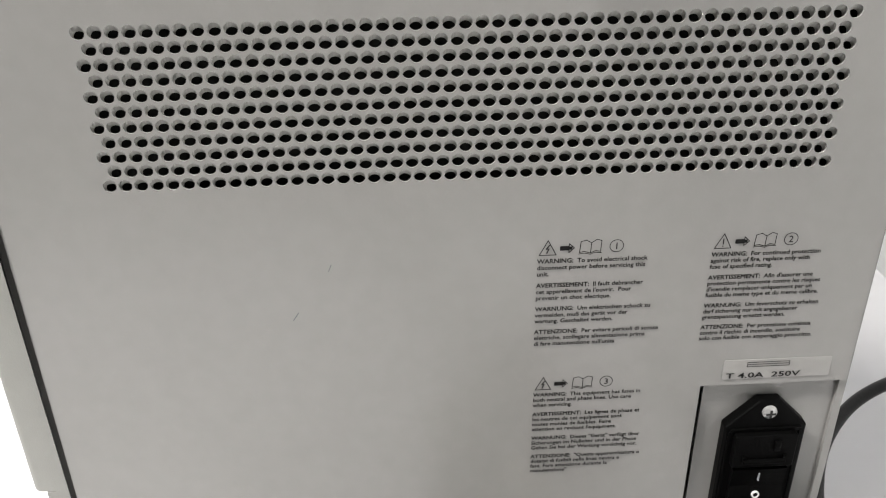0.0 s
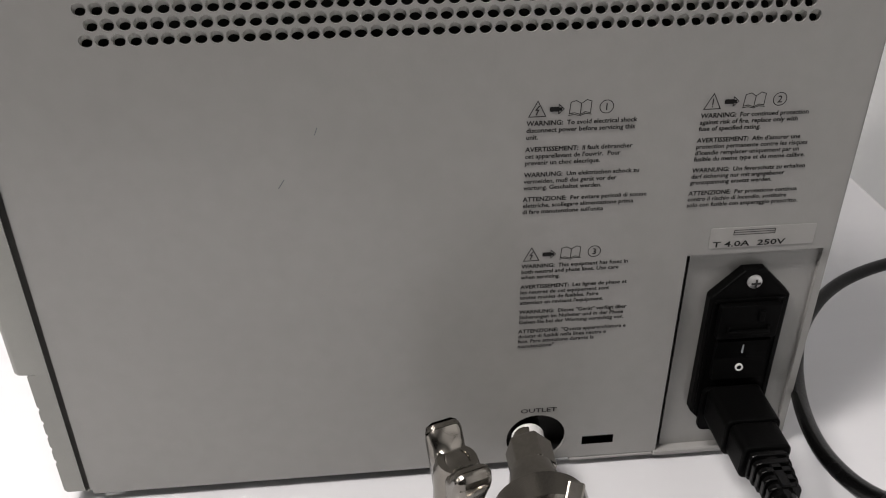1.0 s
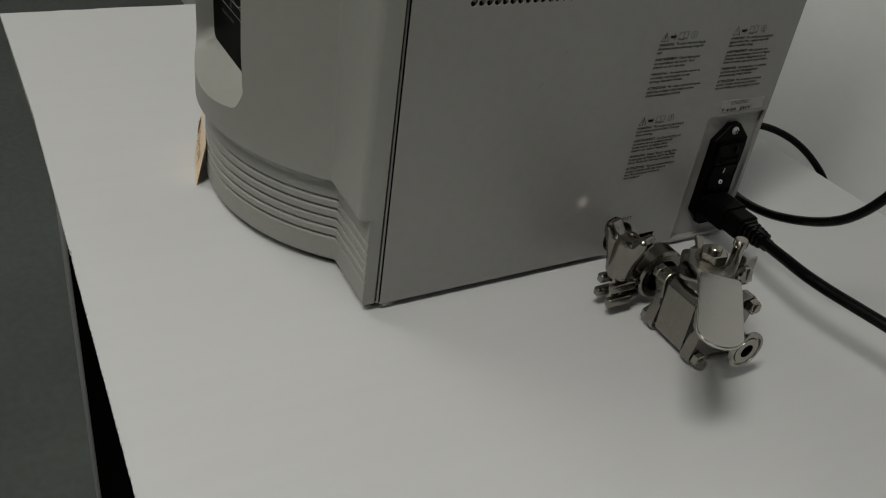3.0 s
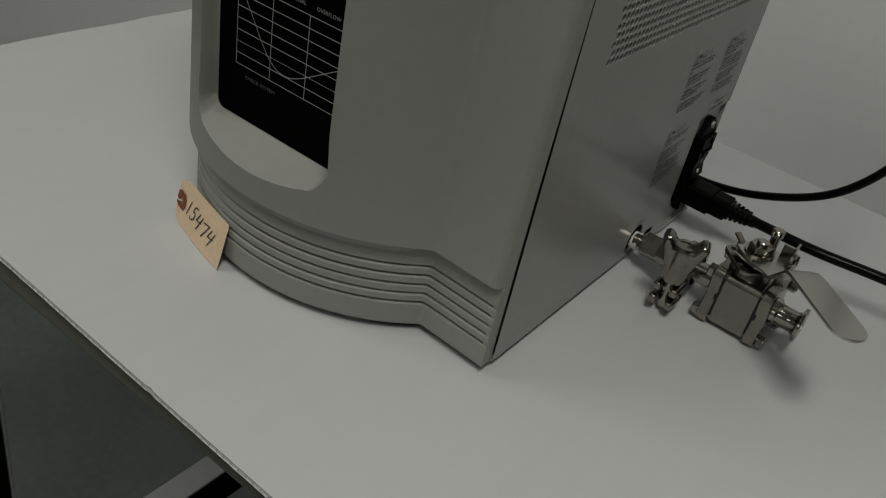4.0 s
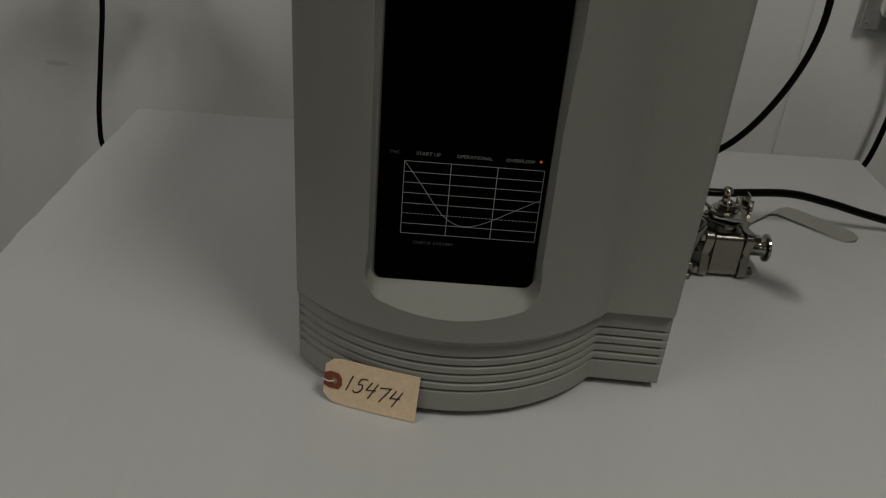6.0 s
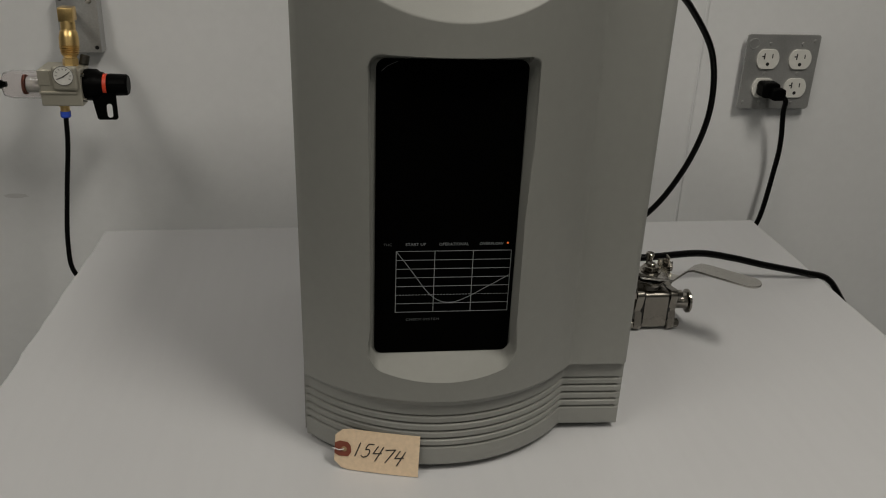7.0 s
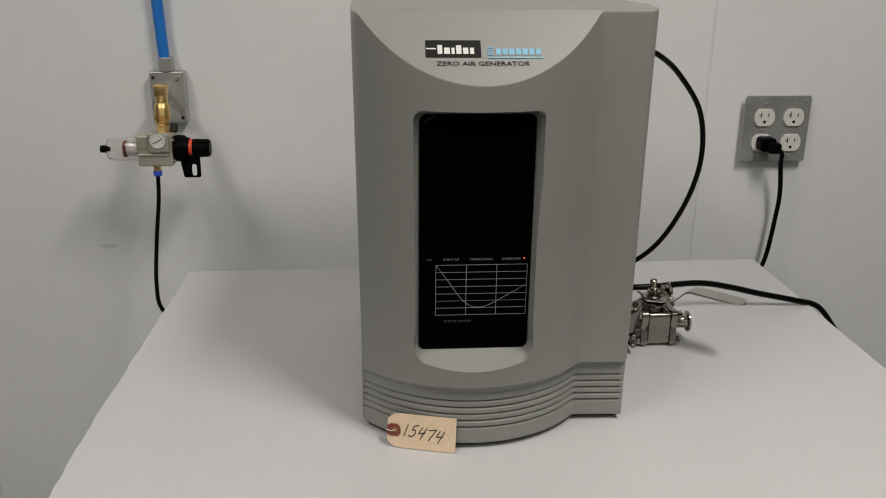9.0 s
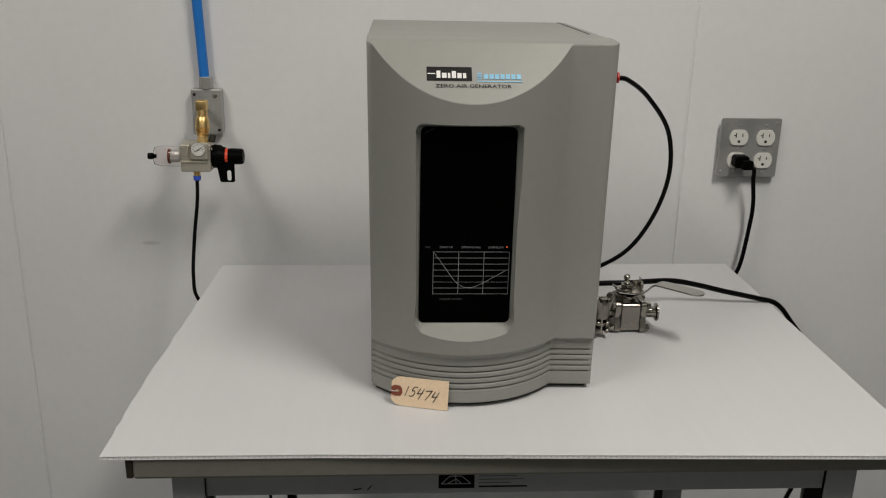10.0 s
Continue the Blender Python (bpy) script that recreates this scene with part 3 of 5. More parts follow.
bm = bmesh.new()


def pq(y0, z0, y1, z1):
    if y1 - y0 > 1e-6 and z1 - z0 > 1e-6:
        bm.faces.new([bm.verts.new((PX, y, z)) for y, z in ((y0, z0), (y1, z0), (y1, z1), (y0, z1))])


def holed(yc, zc, hw, hh, r, n=16, PX=PX, bm=bm, wall=0.0013, dip=0.0, drop=0.0):
    """A rectangle of the panel with a round hole."""
    ins, outs = [], []
    for i in range(n):
        a = 2 * math.pi * i / n
        c, s = math.cos(a), math.sin(a)
        m = max(abs(c), abs(s))
        ins.append(bm.verts.new((PX - dip, yc + r * c, zc - drop + r * s)))
        outs.append(bm.verts.new((PX, yc + hw * c / m, zc + hh * s / m)))
    for i in range(n):
        j = (i + 1) % n
        bm.faces.new((outs[i], outs[j], ins[j], ins[i]))
    back = [bm.verts.new((PX - dip - wall, v.co.y, v.co.z)) for v in ins]
    for i in range(n):
        j = (i + 1) % n
        bm.faces.new((ins[i], ins[j], back[j], back[i]))


va, vb = VY0 - VP / 2, VY0 + (VN - 1) * VP + VP / 2
for row in range(VROWS):
    z = VZ0 + row * VH
    odd = row % 2
    for k in range(VN - odd):
        holed(VY0 + (k + 0.5 * odd) * VP, z, VP / 2, VH / 2, 0.00210, wall=0.0007)
    if odd:
        pq(va, z - VH / 2, va + VP / 2, z + VH / 2)
        pq(vb - VP / 2, z - VH / 2, vb, z + VH / 2)
vz0, vz1 = VZ0 - VH / 2, VZ0 + (VROWS - 0.5) * VH
BRY, BRZ = 0.2370, 1.0050
pq(0.0003, vz1, PY1, PZ1)
pq(0.0003, vz0, va, vz1)
pq(vb, vz0, PY1, vz1)
pq(0.0003, BRZ, PY1, vz0)
OY, OZ, OR = 0.1840, 0.9185, 0.0118
pq(0.0003, 0.9310, BRY, BRZ)
pq(0.0003, PZ0, OY - 0.014, 0.9310)
holed(OY, (PZ0 + 0.9310) / 2, 0.014, (0.9310 - PZ0) / 2, OR + 0.0007, 32)
pq(OY + 0.014, PZ0, 0.2040, 0.9310)
pq(0.2040, 0.9168, 0.2175, 0.9310)
pq(0.2040, PZ0, 0.2175, 0.9122)
pq(0.2175, PZ0, BRY, 0.9310)
# folded edges round the panel and its openings
for y0, z0, y1, z1 in ((0.0003, PZ0, BRY, PZ0), (BRY, PZ0, BRY, BRZ), (BRY, BRZ, PY1, BRZ), (PY1, BRZ, PY1, PZ1), (0.0003, PZ1, PY1, PZ1)):
    bm.faces.new([bm.verts.new(p) for p in ((PX, y0, z0), (PX, y1, z1), (PX - 0.0022, y1, z1), (PX - 0.0022, y0, z0))])
# dished sheet added behind the holes, shaped to give each a light-to-dark crescent
screen = bmesh.new()
for row in range(-1, VROWS + 1):
    z = VZ0 + row * VH
    odd = row % 2
    for k in range(-1, VN + 1 - odd):
        holed(VY0 + (k + 0.5 * odd) * VP, z, VP / 2, VH / 2, 0.00222, 16, PX - 0.0006, screen, 0.0010, 0.0016, 0.0022)
bmesh.ops.remove_doubles(screen, verts=screen.verts, dist=0.00002)
part("vent_crescents", screen, M_CRESCENT, gen, "dished grey sheet added behind the vents for their lit crescents")
side = part("side_panel", bm, M_PANEL, gen, "grey painted steel side panel with rows of round vents")
part("bracket_plate", box(PX - 0.0052, BRY + 0.0026, PZ0 - 0.001, PX - 0.0032, PY1 - 0.001, BRZ + 0.002), M_PANEL, gen)
part("bottom_flange", box(PX - 0.006, 0.199, PZ0 - 0.0022, PX + 0.0003, BRY - 0.001, PZ0 - 0.0004, 0.0005, 1), M_PANEL, gen)
part("corner_flange", box(PX - 0.0045, BRY - 0.001, PZ0 - 0.0025, PX + 0.0008, PY1, PZ0 + 0.0004, 0.0005, 1), M_PANEL, gen)
part("top_gap", box(0.1064, 0.080, GTOP - 0.001, 0.1074, 0.292, GTOP + 0.0006), M_GAP, gen)

# printed words on the side panel
onside = lambda y, z: (lambda u, v, h: (PX + 0.0001 + h, y + u, z + v))


def symbols(y, z, mark, number):
    """Triangle, arrow, open book and a ringed number."""
    o = onside(y, z)
    p = lambda u, v, h: o(u * 0.9, v * 0.9, h)
    b = ribbon([(0, 0), (0.0064, 0), (0.0032, 0.0062), (0, 0), (0.0064, 0)], p, 0.00032)
    if mark == "bolt":
        ribbon([(0.0038, 0.0042), (0.0026, 0.0026), (0.0036, 0.0026), (0.0028, 0.0008)], p, 0.00045, bm=b)
    else:
        ribbon([(0.0032, 0.0040), (0.0032, 0.0018)], p, 0.0004, bm=b)
        ribbon([(0.0032, 0.0010), (0.0032, 0.0008)], p, 0.0004, bm=b)
    part("warning_triangle", b, M_PRINT, side)
    b = ribbon([(0.0080, 0.0019), (0.0112, 0.0019), (0.0112, 0.0008), (0.0132, 0.0027), (0.0112, 0.0046), (0.0112, 0.0035), (0.0080, 0.0035), (0.0080, 0.0019)], p, 0.00030)
    ribbon([(0.0082, 0.0027), (0.0120, 0.0027)], p, 0.0013, bm=b)
    part("arrow", b, M_PRINT, side)
    b = bmesh.new()
    for q in ([(0.0152, 0.0006), (0.0156, 0.0052), (0.0176, 0.0058), (0.0196, 0.0046), (0.0194, 0.0002), (0.0172, 0.0010), (0.0152, 0.0006)],
              [(0.0196, 0.0046), (0.0216, 0.0060), (0.0234, 0.0054), (0.0232, 0.0008), (0.0212, 0.0012), (0.0194, 0.0002)], [(0.0150, 0.0000), (0.0172, 0.0003), (0.0194, -0.0003), (0.0212, 0.0005), (0.0236, 0.0002)]):
        ribbon(q, p, 0.00028, bm=b)
    part("book_symbol", b, M_PRINT, side)
    b = ribbon([(0.0292 + 0.0026 * math.cos(radians(a)), 0.0029 + 0.0026 * math.sin(radians(a))) for a in range(0, 361, 20)], p, 0.00028)
    lettering(number, 0.0036, onside(y + 0.0263, z + 0.00135), 0.00002, bm=b, align="CENTER")
    part("ringed_number", b, M_PRINT, side)


def notice(y, z, mark, number, paras, pitch):
    symbols(y + 0.0006, z, mark, number)
    b = bmesh.new()
    zz = z - 0.0032
    for head, lines in paras:
        for k, line in enumerate(lines):
            p = onside(y, zz)
            u = 0.0
            if k == 0:
                lettering(head, 0.00245, p, 0.00006, bm=b)
                u = max(v.co.y for v in b.verts if v.co.z > zz - 0.0008 and v.co.z < zz + 0.002) - y + 0.0013
            lettering(line, 0.00238, onside(y + u, zz), 0.00005, bm=b)
            zz -= pitch
        zz -= pitch * 0.82
    part("warning_text", b, M_PRINT, side)


notice(0.1735, 1.0640, "bolt", "1", [("WARNING:", ["To avoid electrical shock", "disconnect power before servicing this", "unit."]), ("AVERTISSEMENT:", ["Il fault debrancher", "cet apparellavant de l'ouvrir.  Pour", "prevenir un choc elecrique."]),
       ("WARNUNG:", ["Um elektrischen schock zu", "vermeiden, mu\u00df das ger\u00e4t vor der", "wartung. Geschaltet werden."]), ("ATTENZIONE:", ["Per evitare pericoli di scosse", "elettriche, scollegare alimentazione prima", "di fare manutenzione sull'unita"])], 0.00252)
notice(0.2335, 1.0640, "mark", "2", [("WARNING:", ["For continued protection", "against risk of fire, replace only with", "fuse of specified rating."]), ("AVERTISSEMENT:", ["Afin d'assurer une", "protection permanente contre les risques", "d'icendie remplacer uniquement par un", "fusible du meme type et du meme calibre."]),
       ("WARNUNG:", ["Um feverschutz zu erhalten", "darf sicherung nur mit angegebener", "grenzspannung ersetzt werden."]), ("ATTENZIONE:", ["Per protezione continua", "contro il rischio di incendio, sostituire", "solo con fusible con amperaggio prescritto."])], 0.00240)
notice(0.1742, 1.0070, "bolt", "3", [("WARNING:", ["This equipment has fuses in", "both neutral and phase lines. Use care", "when servicing."]), ("AVERTISSEMENT:", ["Les lignes de phase et", "les neutres de cet equipement sont", "toutes munies de fusibles. Faire", "attention en revisant l'equipment."]),
       ("WARNUNG:", ['Dieses "Ger\u00e4t" verf\u00fcgt \u00fcber', "Sicherungen im Nulleiter und in der Phase", "Gehen Sie bei der Wartung vorsichtig vor."]), ("ATTENZIONE:", ['"Questa apparecchiatura e', "dotatat di fusibili nella linea neutra e", "fase. Fare attenzione durante la", 'manutenzione"'])], 0.00240)
part("outlet_word", lettering("OUTLET", 0.0031, onside(0.1768, 0.9325), 0.00004, width=0.0150), M_PRINT, side)
lab = part("fuse_label", prism(rounded(0.2445, 1.0078, 0.2850, 1.0164, 0.0006, 2), "yz", PX + 0.0001, 0.0002), M_LABEL, side, "pale translucent fuse label")
onlab = lambda y, z: (lambda u, v, h: (PX + 0.00035 + h, y + u, z + v))
b = lettering("T 4.0A  250V", 0.0033, onlab(0.2458, 1.0084), 0.00005, width=0.0280)
for q in ([(0.2533, 1.0134), (0.2690, 1.0134), (0.2690, 1.0153), (0.2533, 1.0153), (0.2533, 1.0134)], [(0.2533, 1.0144), (0.2690, 1.0144)]):
    ribbon([(a, c) for a, c in q], onlab(0, 0), 0.00025, bm=b)
part("fuse_text", b, M_PRINT, lab)
# scuffs on the paint
b = ribbon([(0.0895, 1.0420), (0.0915, 1.0450)], onside(0, 0), 0.00035)
ribbon([(0.1030, 1.0610), (0.1040, 1.0635)], onside(0, 0), 0.00025, bm=b)
part("scuff", b, M_DIM, side)


# power inlet
IY = 0.2644
inlet = part("power_inlet", prism([(IY - 0.0042, 0.9978), (IY + 0.0042, 0.9978), (IY + 0.0159, 0.9858), (IY + 0.0159, 0.9285), (IY + 0.0045, 0.9155), (IY - 0.0045, 0.9155), (IY - 0.0159, 0.9285), (IY - 0.0159, 0.9858)], "yz", PX - 0.0032, 0.0052, 0.0008), M_BLACK, gen, "black mains inlet with fuse drawer and rocker switch")
part("surround", join(prism(rounded(IY - 0.0140, 0.9838, IY + 0.0140, 0.9854, 0.0008, 2), "yz", PX + 0.0019, 0.0008, 0.0002), prism(rounded(IY - 0.0145, 0.9270, IY - 0.0132, 0.9838, 0.0006, 2), "yz", PX + 0.0019, 0.0005, 0.0002), prism(rounded(IY + 0.0132, 0.9270, IY + 0.0145, 0.9838, 0.0006, 2), "yz", PX + 0.0019, 0.0005, 0.0002)), M_BLACK, inlet)
fd = part("fuse_drawer", prism(rounded(IY - 0.0122, 0.9678, IY + 0.0122, 0.9836, 0.001, 3), "yz", PX + 0.0020, 0.0030, 0.0004), M_BLACK, inlet)
part("drawer_catch", join(box(PX + 0.005, IY - 0.0085, 0.9705, PX + 0.0064, IY + 0.0085, 0.9722, 0.0003), box(PX + 0.005, IY - 0.0085, 0.9722, PX + 0.0060, IY - 0.0075, 0.9740), box(PX + 0.005, IY + 0.0075, 0.9722, PX + 0.0060, IY + 0.0085, 0.9740), box(PX + 0.005, IY + 0.003, 0.9765, PX + 0.0062, IY + 0.0055, 0.9812, 0.0004)), M_BLACK, fd)
prof = [(PX + 0.002, 0.9475), (PX + 0.0052, 0.9477), (PX + 0.0034, 0.9570), (PX + 0.0046, 0.9662), (PX + 0.002, 0.9665)]
rk = bmesh.new()
lo = [rk.verts.new((a, IY - 0.0108, c)) for a, c in prof]
hi = [rk.verts.new((a, IY + 0.0108, c)) for a, c in prof]
rk.faces.new(lo), rk.faces.new(hi)
for i in range(5):
    rk.faces.new((lo[i], lo[(i + 1) % 5], hi[(i + 1) % 5], hi[i]))
bmesh.ops.recalc_face_normals(rk, faces=rk.faces)
rocker = part("rocker_switch", rk, M_BLACK, inlet)
tor = turned((PX + 0.0036, IY, 0.9528), (1, 0, 0.1), [(0.0, 0.0010), (0.0012, 0.0010), (0.0012, 0.0016), (0.0, 0.0016)], 20)
part("off_mark", tor, M_WHITE, rocker, "white ring mark")
part("mark_centre", turned((PX + 0.0036, IY, 0.9528), (1, 0, 0.1), [(0.0, 0.00098), (0.0010, 0.00098), (0.0010, 0)], 16), M_BLACK, rocker)
part("on_mark", box(PX + 0.0036, IY - 0.00025, 0.9602, PX + 0.0046, IY + 0.00025, 0.9642), M_PALE, rocker, "white bar mark")
scr = turned((PX + 0.0019, IY, 0.9930), (1, 0, 0), [(0, 0), (0, 0.0029), (0.0010, 0.0028), (0.0018, 0.0019), (0.0020, 0)], 24)
screw = part("screw", scr, M_GREYMETAL, inlet, "bright cross-head screw", smooth=True)
part("cross_slot", join(box(PX + 0.0036, IY - 0.0018, 0.9926, PX + 0.00405, IY + 0.0018, 0.9934), box(PX + 0.0036, IY - 0.0004, 0.9912, PX + 0.00406, IY + 0.0004, 0.9948)), M_DARK, screw)
part("socket_shroud", prism(rounded(IY - 0.0125, 0.9195, IY + 0.0125, 0.9415, 0.003, 3), "yz", PX + 0.0020, 0.0022, 0.0003), M_BLACK, inlet)

# black display panel with its printed chart
bm = bmesh.new()
ol = rounded(-0.0922, 0.9990, 0.0102, 1.2226, 0.006, 6)
fa = [bm.verts.new((u, glass_y(v) - 0.0012, v)) for u, v in ol]
ba = [bm.verts.new((u, glass_y(v) + 0.0010, v)) for u, v in ol]
bm.faces.new(fa)
for i in range(len(ol)):
    bm.faces.new((fa[i], fa[(i + 1) % len(ol)], ba[(i + 1) % len(ol)], ba[i]))
bmesh.ops.recalc_face_normals(bm, faces=bm.faces)
disp = part("display_panel", bm, M_SHINE, gen, "glossy black display panel with printed chart")
onglass = lambda y, z: (lambda u, v, h: (y + u, glass_y(z + v) - 0.0014 - h, z + v))
og = onglass(0, 0)
GX0, GX1, GZ0, GZ1 = -0.0768, 0.0074, 1.0339, 1.0837
b = ribbon([(GX0, GZ0), (GX1, GZ0), (GX1, GZ1), (GX0, GZ1), (GX0, GZ0)], og, 0.00042)
gw, gh = GX1 - GX0, GZ1 - GZ0
for k in (1, 2):
    ribbon([(GX0 + gw * k / 3, GZ0), (GX0 + gw * k / 3, GZ1)], og, 0.00042, bm=b)
for k in (1, 2, 3, 4, 6):
    ribbon([(GX0, GZ1 - gh * k / 7), (GX1, GZ1 - gh * k / 7)], og, 0.00042, bm=b)
for k in range(36):
    ribbon([(GX0 + gw * (k + 0.2) / 36, GZ1 - gh * 5 / 7), (GX0 + gw * (k + 0.68) / 36, GZ1 - gh * 5 / 7)], og, 0.00045, bm=b)
cv = spline([(0, 1.0, 0), (0.12, 0.72, 0), (0.24, 0.42, 0), (0.32, 0.26, 0), (0.40, 0.172, 0), (0.47, 0.152, 0), (0.54, 0.168, 0), (0.65, 0.25, 0), (0.80, 0.40, 0), (1.0, 0.60, 0)], 6)
ribbon([(GX0 + gw * p.x, GZ0 + gh * p.y) for p in cv], og, 0.00042, bm=b)
part("chart", b, M_PALE, disp, "pale printed chart lines")
b = bmesh.new()
for words, u, w in (("START UP", -0.0702, 0.0146), ("OPERATIONAL", -0.0460, 0.0215), ("OVERFLOW", -0.0165, 0.0175)):
    lettering(words, 0.0032, onglass(u, 1.0880), 0.00002, width=w, bm=b)
part("chart_words", b, M_WORDS, disp)
part("status_word", lettering("THC", 0.0030, onglass(-0.0862, 1.0880), width=0.0062), M_DIM, disp)
b = lettering("CHECK SYSTEM", 0.0030, onglass(-0.0690, 1.0265), width=0.0250)
part("check_words", b, M_DIM, disp)
b = bmesh.new()
ribbon([(-0.0888, 1.2145), (-0.0850, 1.2180), (-0.0780, 1.2212)], og, 0.0004, bm=b)
part("film_edge", b, M_DIM, disp)
part("indicator", join(prism(rounded(0.0037, 1.0889, 0.0051, 1.0901, 0.0003, 2), "xz", glass_y(1.0895) - 0.0018, 0.0006)), M_LED, disp, "lit amber indicator")

# emblem on the sloped upper face: plain shapes for the makers' marks, words below
slope_n = Vector((0, -1, 0.84)).normalized()


def onslope(u0, v0):
    def place(u, v, h):
        z = 1.2770 + (v0 + v) * 0.766
        y = -0.0150 - (1.3075 - z) * 0.84
        return Vector((u0 + u, y, z)) + slope_n * (0.0003 + h)
    return place


b = bmesh.new()
vs = [b.verts.new(onslope(0, 0)(u, v, 0.0001)) for u, v in ((-0.0870, -0.0085), (-0.0400, -0.0085), (-0.0400, 0.0085), (-0.0870, 0.0085))]
b.faces.new(vs)
emb = part("emblem", b, M_PRINT, cover, "black rectangular emblem with pale bars")
b = bmesh.new()
s0 = lambda u, v, h: onslope(0, 0)(u, v, 0.0004)
ribbon([(-0.0858, 0.0000), (-0.0785, 0.0000)], s0, 0.0012, bm=b)
for a, c, top in ((-0.0768, -0.0728, 0.0036), (-0.0712, -0.0664, 0.0010), (-0.0650, -0.0624, 0.0010), (-0.0610, -0.0566, 0.0034), (-0.0552, -0.0508, 0.0010), (-0.0494, -0.0460, 0.0010)):
    b.faces.new([b.verts.new(s0(u, v, 0)) for u, v in ((a, -0.0052), (c, -0.0052), (c, top), (a, top))])
part("emblem_bars", b, M_WHITE, emb)
b = bmesh.new()
for k in range(4):
    ribbon([(-0.0342, -0.0056 + 0.0022 * k), (-0.0300, -0.0056 + 0.0022 * k)], s0, 0.0011, bm=b)
for k in range(7):
    u = -0.0275 + 0.0057 * k
    b.faces.new([b.verts.new(s0(p, q, 0)) for p, q in ((u, -0.0058), (u + 0.0044, -0.0058), (u + 0.0044, 0.0002), (u, 0.0002))])
ribbon([(-0.0345, -0.0088), (0.0125, -0.0088)], s0, 0.0010, bm=b)
part("blue_emblem", b, M_BLUEPRINT, cover)
part("product_name", lettering("ZERO AIR GENERATOR", 0.0060, onslope(-0.0780, -0.0165), 0.00004, width=0.0790), M_PRINT, cover)

# ---- outlet: nipple, clamp and ball valve (one screwed-up assembly) ----
VY, VZ = 0.1775, 0.9240
valve = thing("ball_valve", (0.20, VY, TZ), "nickel-bright steel ball valve on the outlet, lever turned aside", "valve")
AX = Vector((1, 0, 0))
part("nipple", turned((0.108, VY + 0.003, VZ - 0.004), (1, -0.04, 0.05), [(0, 0), (0, 0.0062), (0.026, 0.0062), (0.026, 0)], 24), M_STEEL, valve, smooth=True)
part("thread_tape", turned((0.1215, VY + 0.0027, VZ - 0.0036), AX, [(0, 0.0062), (0.001, 0.0068), (0.003, 0.0066), (0.0060, 0.0068), (0.0068, 0.0061)], 24), M_TAPE, valve, "white thread sealing tape")
part("hex_adapter", prism(hexagon((VY + 0.001, VZ - 0.001), 0.0098, 0.3), "yz", 0.1315, 0.0145, 0.0009), M_STEEL, valve)
part("ferrule", turned((0.1455, VY, VZ), AX, [(0, 0), (0, 0.0088), (0.006, 0.0100), (0.0140, 0.0122), (0.0185, 0.0122), (0.0200, 0.0122), (0.0260, 0.0085), (0.032, 0.0078), (0.0465, 0.0080), (0.0465, 0)], 32), M_STEEL, valve, smooth=True)
# two-bolt clamp with a wing nut on its front side
CXX = 0.1690
cl = part("clamp", turned((CXX - 0.007, VY, VZ), AX, [(0, 0.0118), (0, 0.0165), (0.0015, 0.0182), (0.0125, 0.0182), (0.014, 0.0165), (0.014, 0.0118), (0, 0.0118)], 36), M_CAST, valve, "cast clamp ring with wing nut", smooth=True)
WNY = VY - 0.0322
for z0 in (VZ - 0.0045, VZ - 0.0155):
    part("lug", box(CXX - 0.0062, VY - 0.0260, z0 + 0.0004, CXX + 0.0062, VY - 0.0150, z0 + 0.0058, 0.0014, 2), M_CAST, cl, smooth=True)
    for dx in (-0.0062, 0.0062):
        part("prong", box(CXX + dx - 0.0027, WNY - 0.0095, z0, CXX + dx + 0.0027, VY - 0.0225, z0 + 0.0062, 0.0016, 3), M_CAST, cl, smooth=True)
part("bolt", rod((CXX, WNY, VZ - 0.019), (CXX, WNY, VZ + 0.0265), 0.0036, 16), M_STEEL, cl, smooth=True)
half = [(0.0076, 0.0), (0.0092, 0.0110), (0.0122, 0.0200), (0.0156, 0.0275), (0.0162, 0.0325), (0.0138, 0.0358), (0.0094, 0.0350), (0.0060, 0.0286)]
wn = prism(half + [(-u, v) for u, v in half[::-1]], "xz", -0.0068, 0.0136, 0.0032)
turned((0, 0, 0), (0, 0, 1), [(0, 0.0036), (0, 0.0080), (0.004, 0.0088), (0.0240, 0.0086), (0.0290, 0.0072), (0.0290, 0.0046), (0.0240, 0.0042), (0.0240, 0)], 24, wn)
bmesh.ops.rotate(wn, verts=wn.verts, cent=(0, 0, 0), matrix=Matrix.Rotation(radians(18), 3, "Z"))
bmesh.ops.translate(wn, verts=wn.verts, vec=(CXX, WNY, VZ + 0.0042))
part("wing_nut", wn, M_CAST, cl, "chunky polished wing nut", smooth=True, crease=62)
# body of the valve
body = part("valve_body", prism(rounded(VY - 0.0202, VZ - 0.0216, VY + 0.0202, VZ + 0.0196, 0.0056, 5), "yz", 0.1998, 0.0252, 0.0006), M_CAST, valve, "satin cast three-piece valve body")


def endplate(x, d):
    o = []
    for sy, sz, a0 in ((1, 1, 0), (-1, 1, 90), (-1, -1, 180), (1, -1, 270)):
        for k in range(5):
            a = radians(a0 + 90 * k / 4)
            o.append((VY + sy * 0.0158 + 0.0062 * math.cos(a), VZ + (0.0155 if sz > 0 else -0.0170) + 0.0062 * math.sin(a)))
        n = (a0 + 90) % 360
        o.append((VY + 0.0185 * round(math.cos(radians(n))), VZ + 0.0185 * round(math.sin(radians(n)))))
    return prism(o, "yz", x, d, 0.0008)


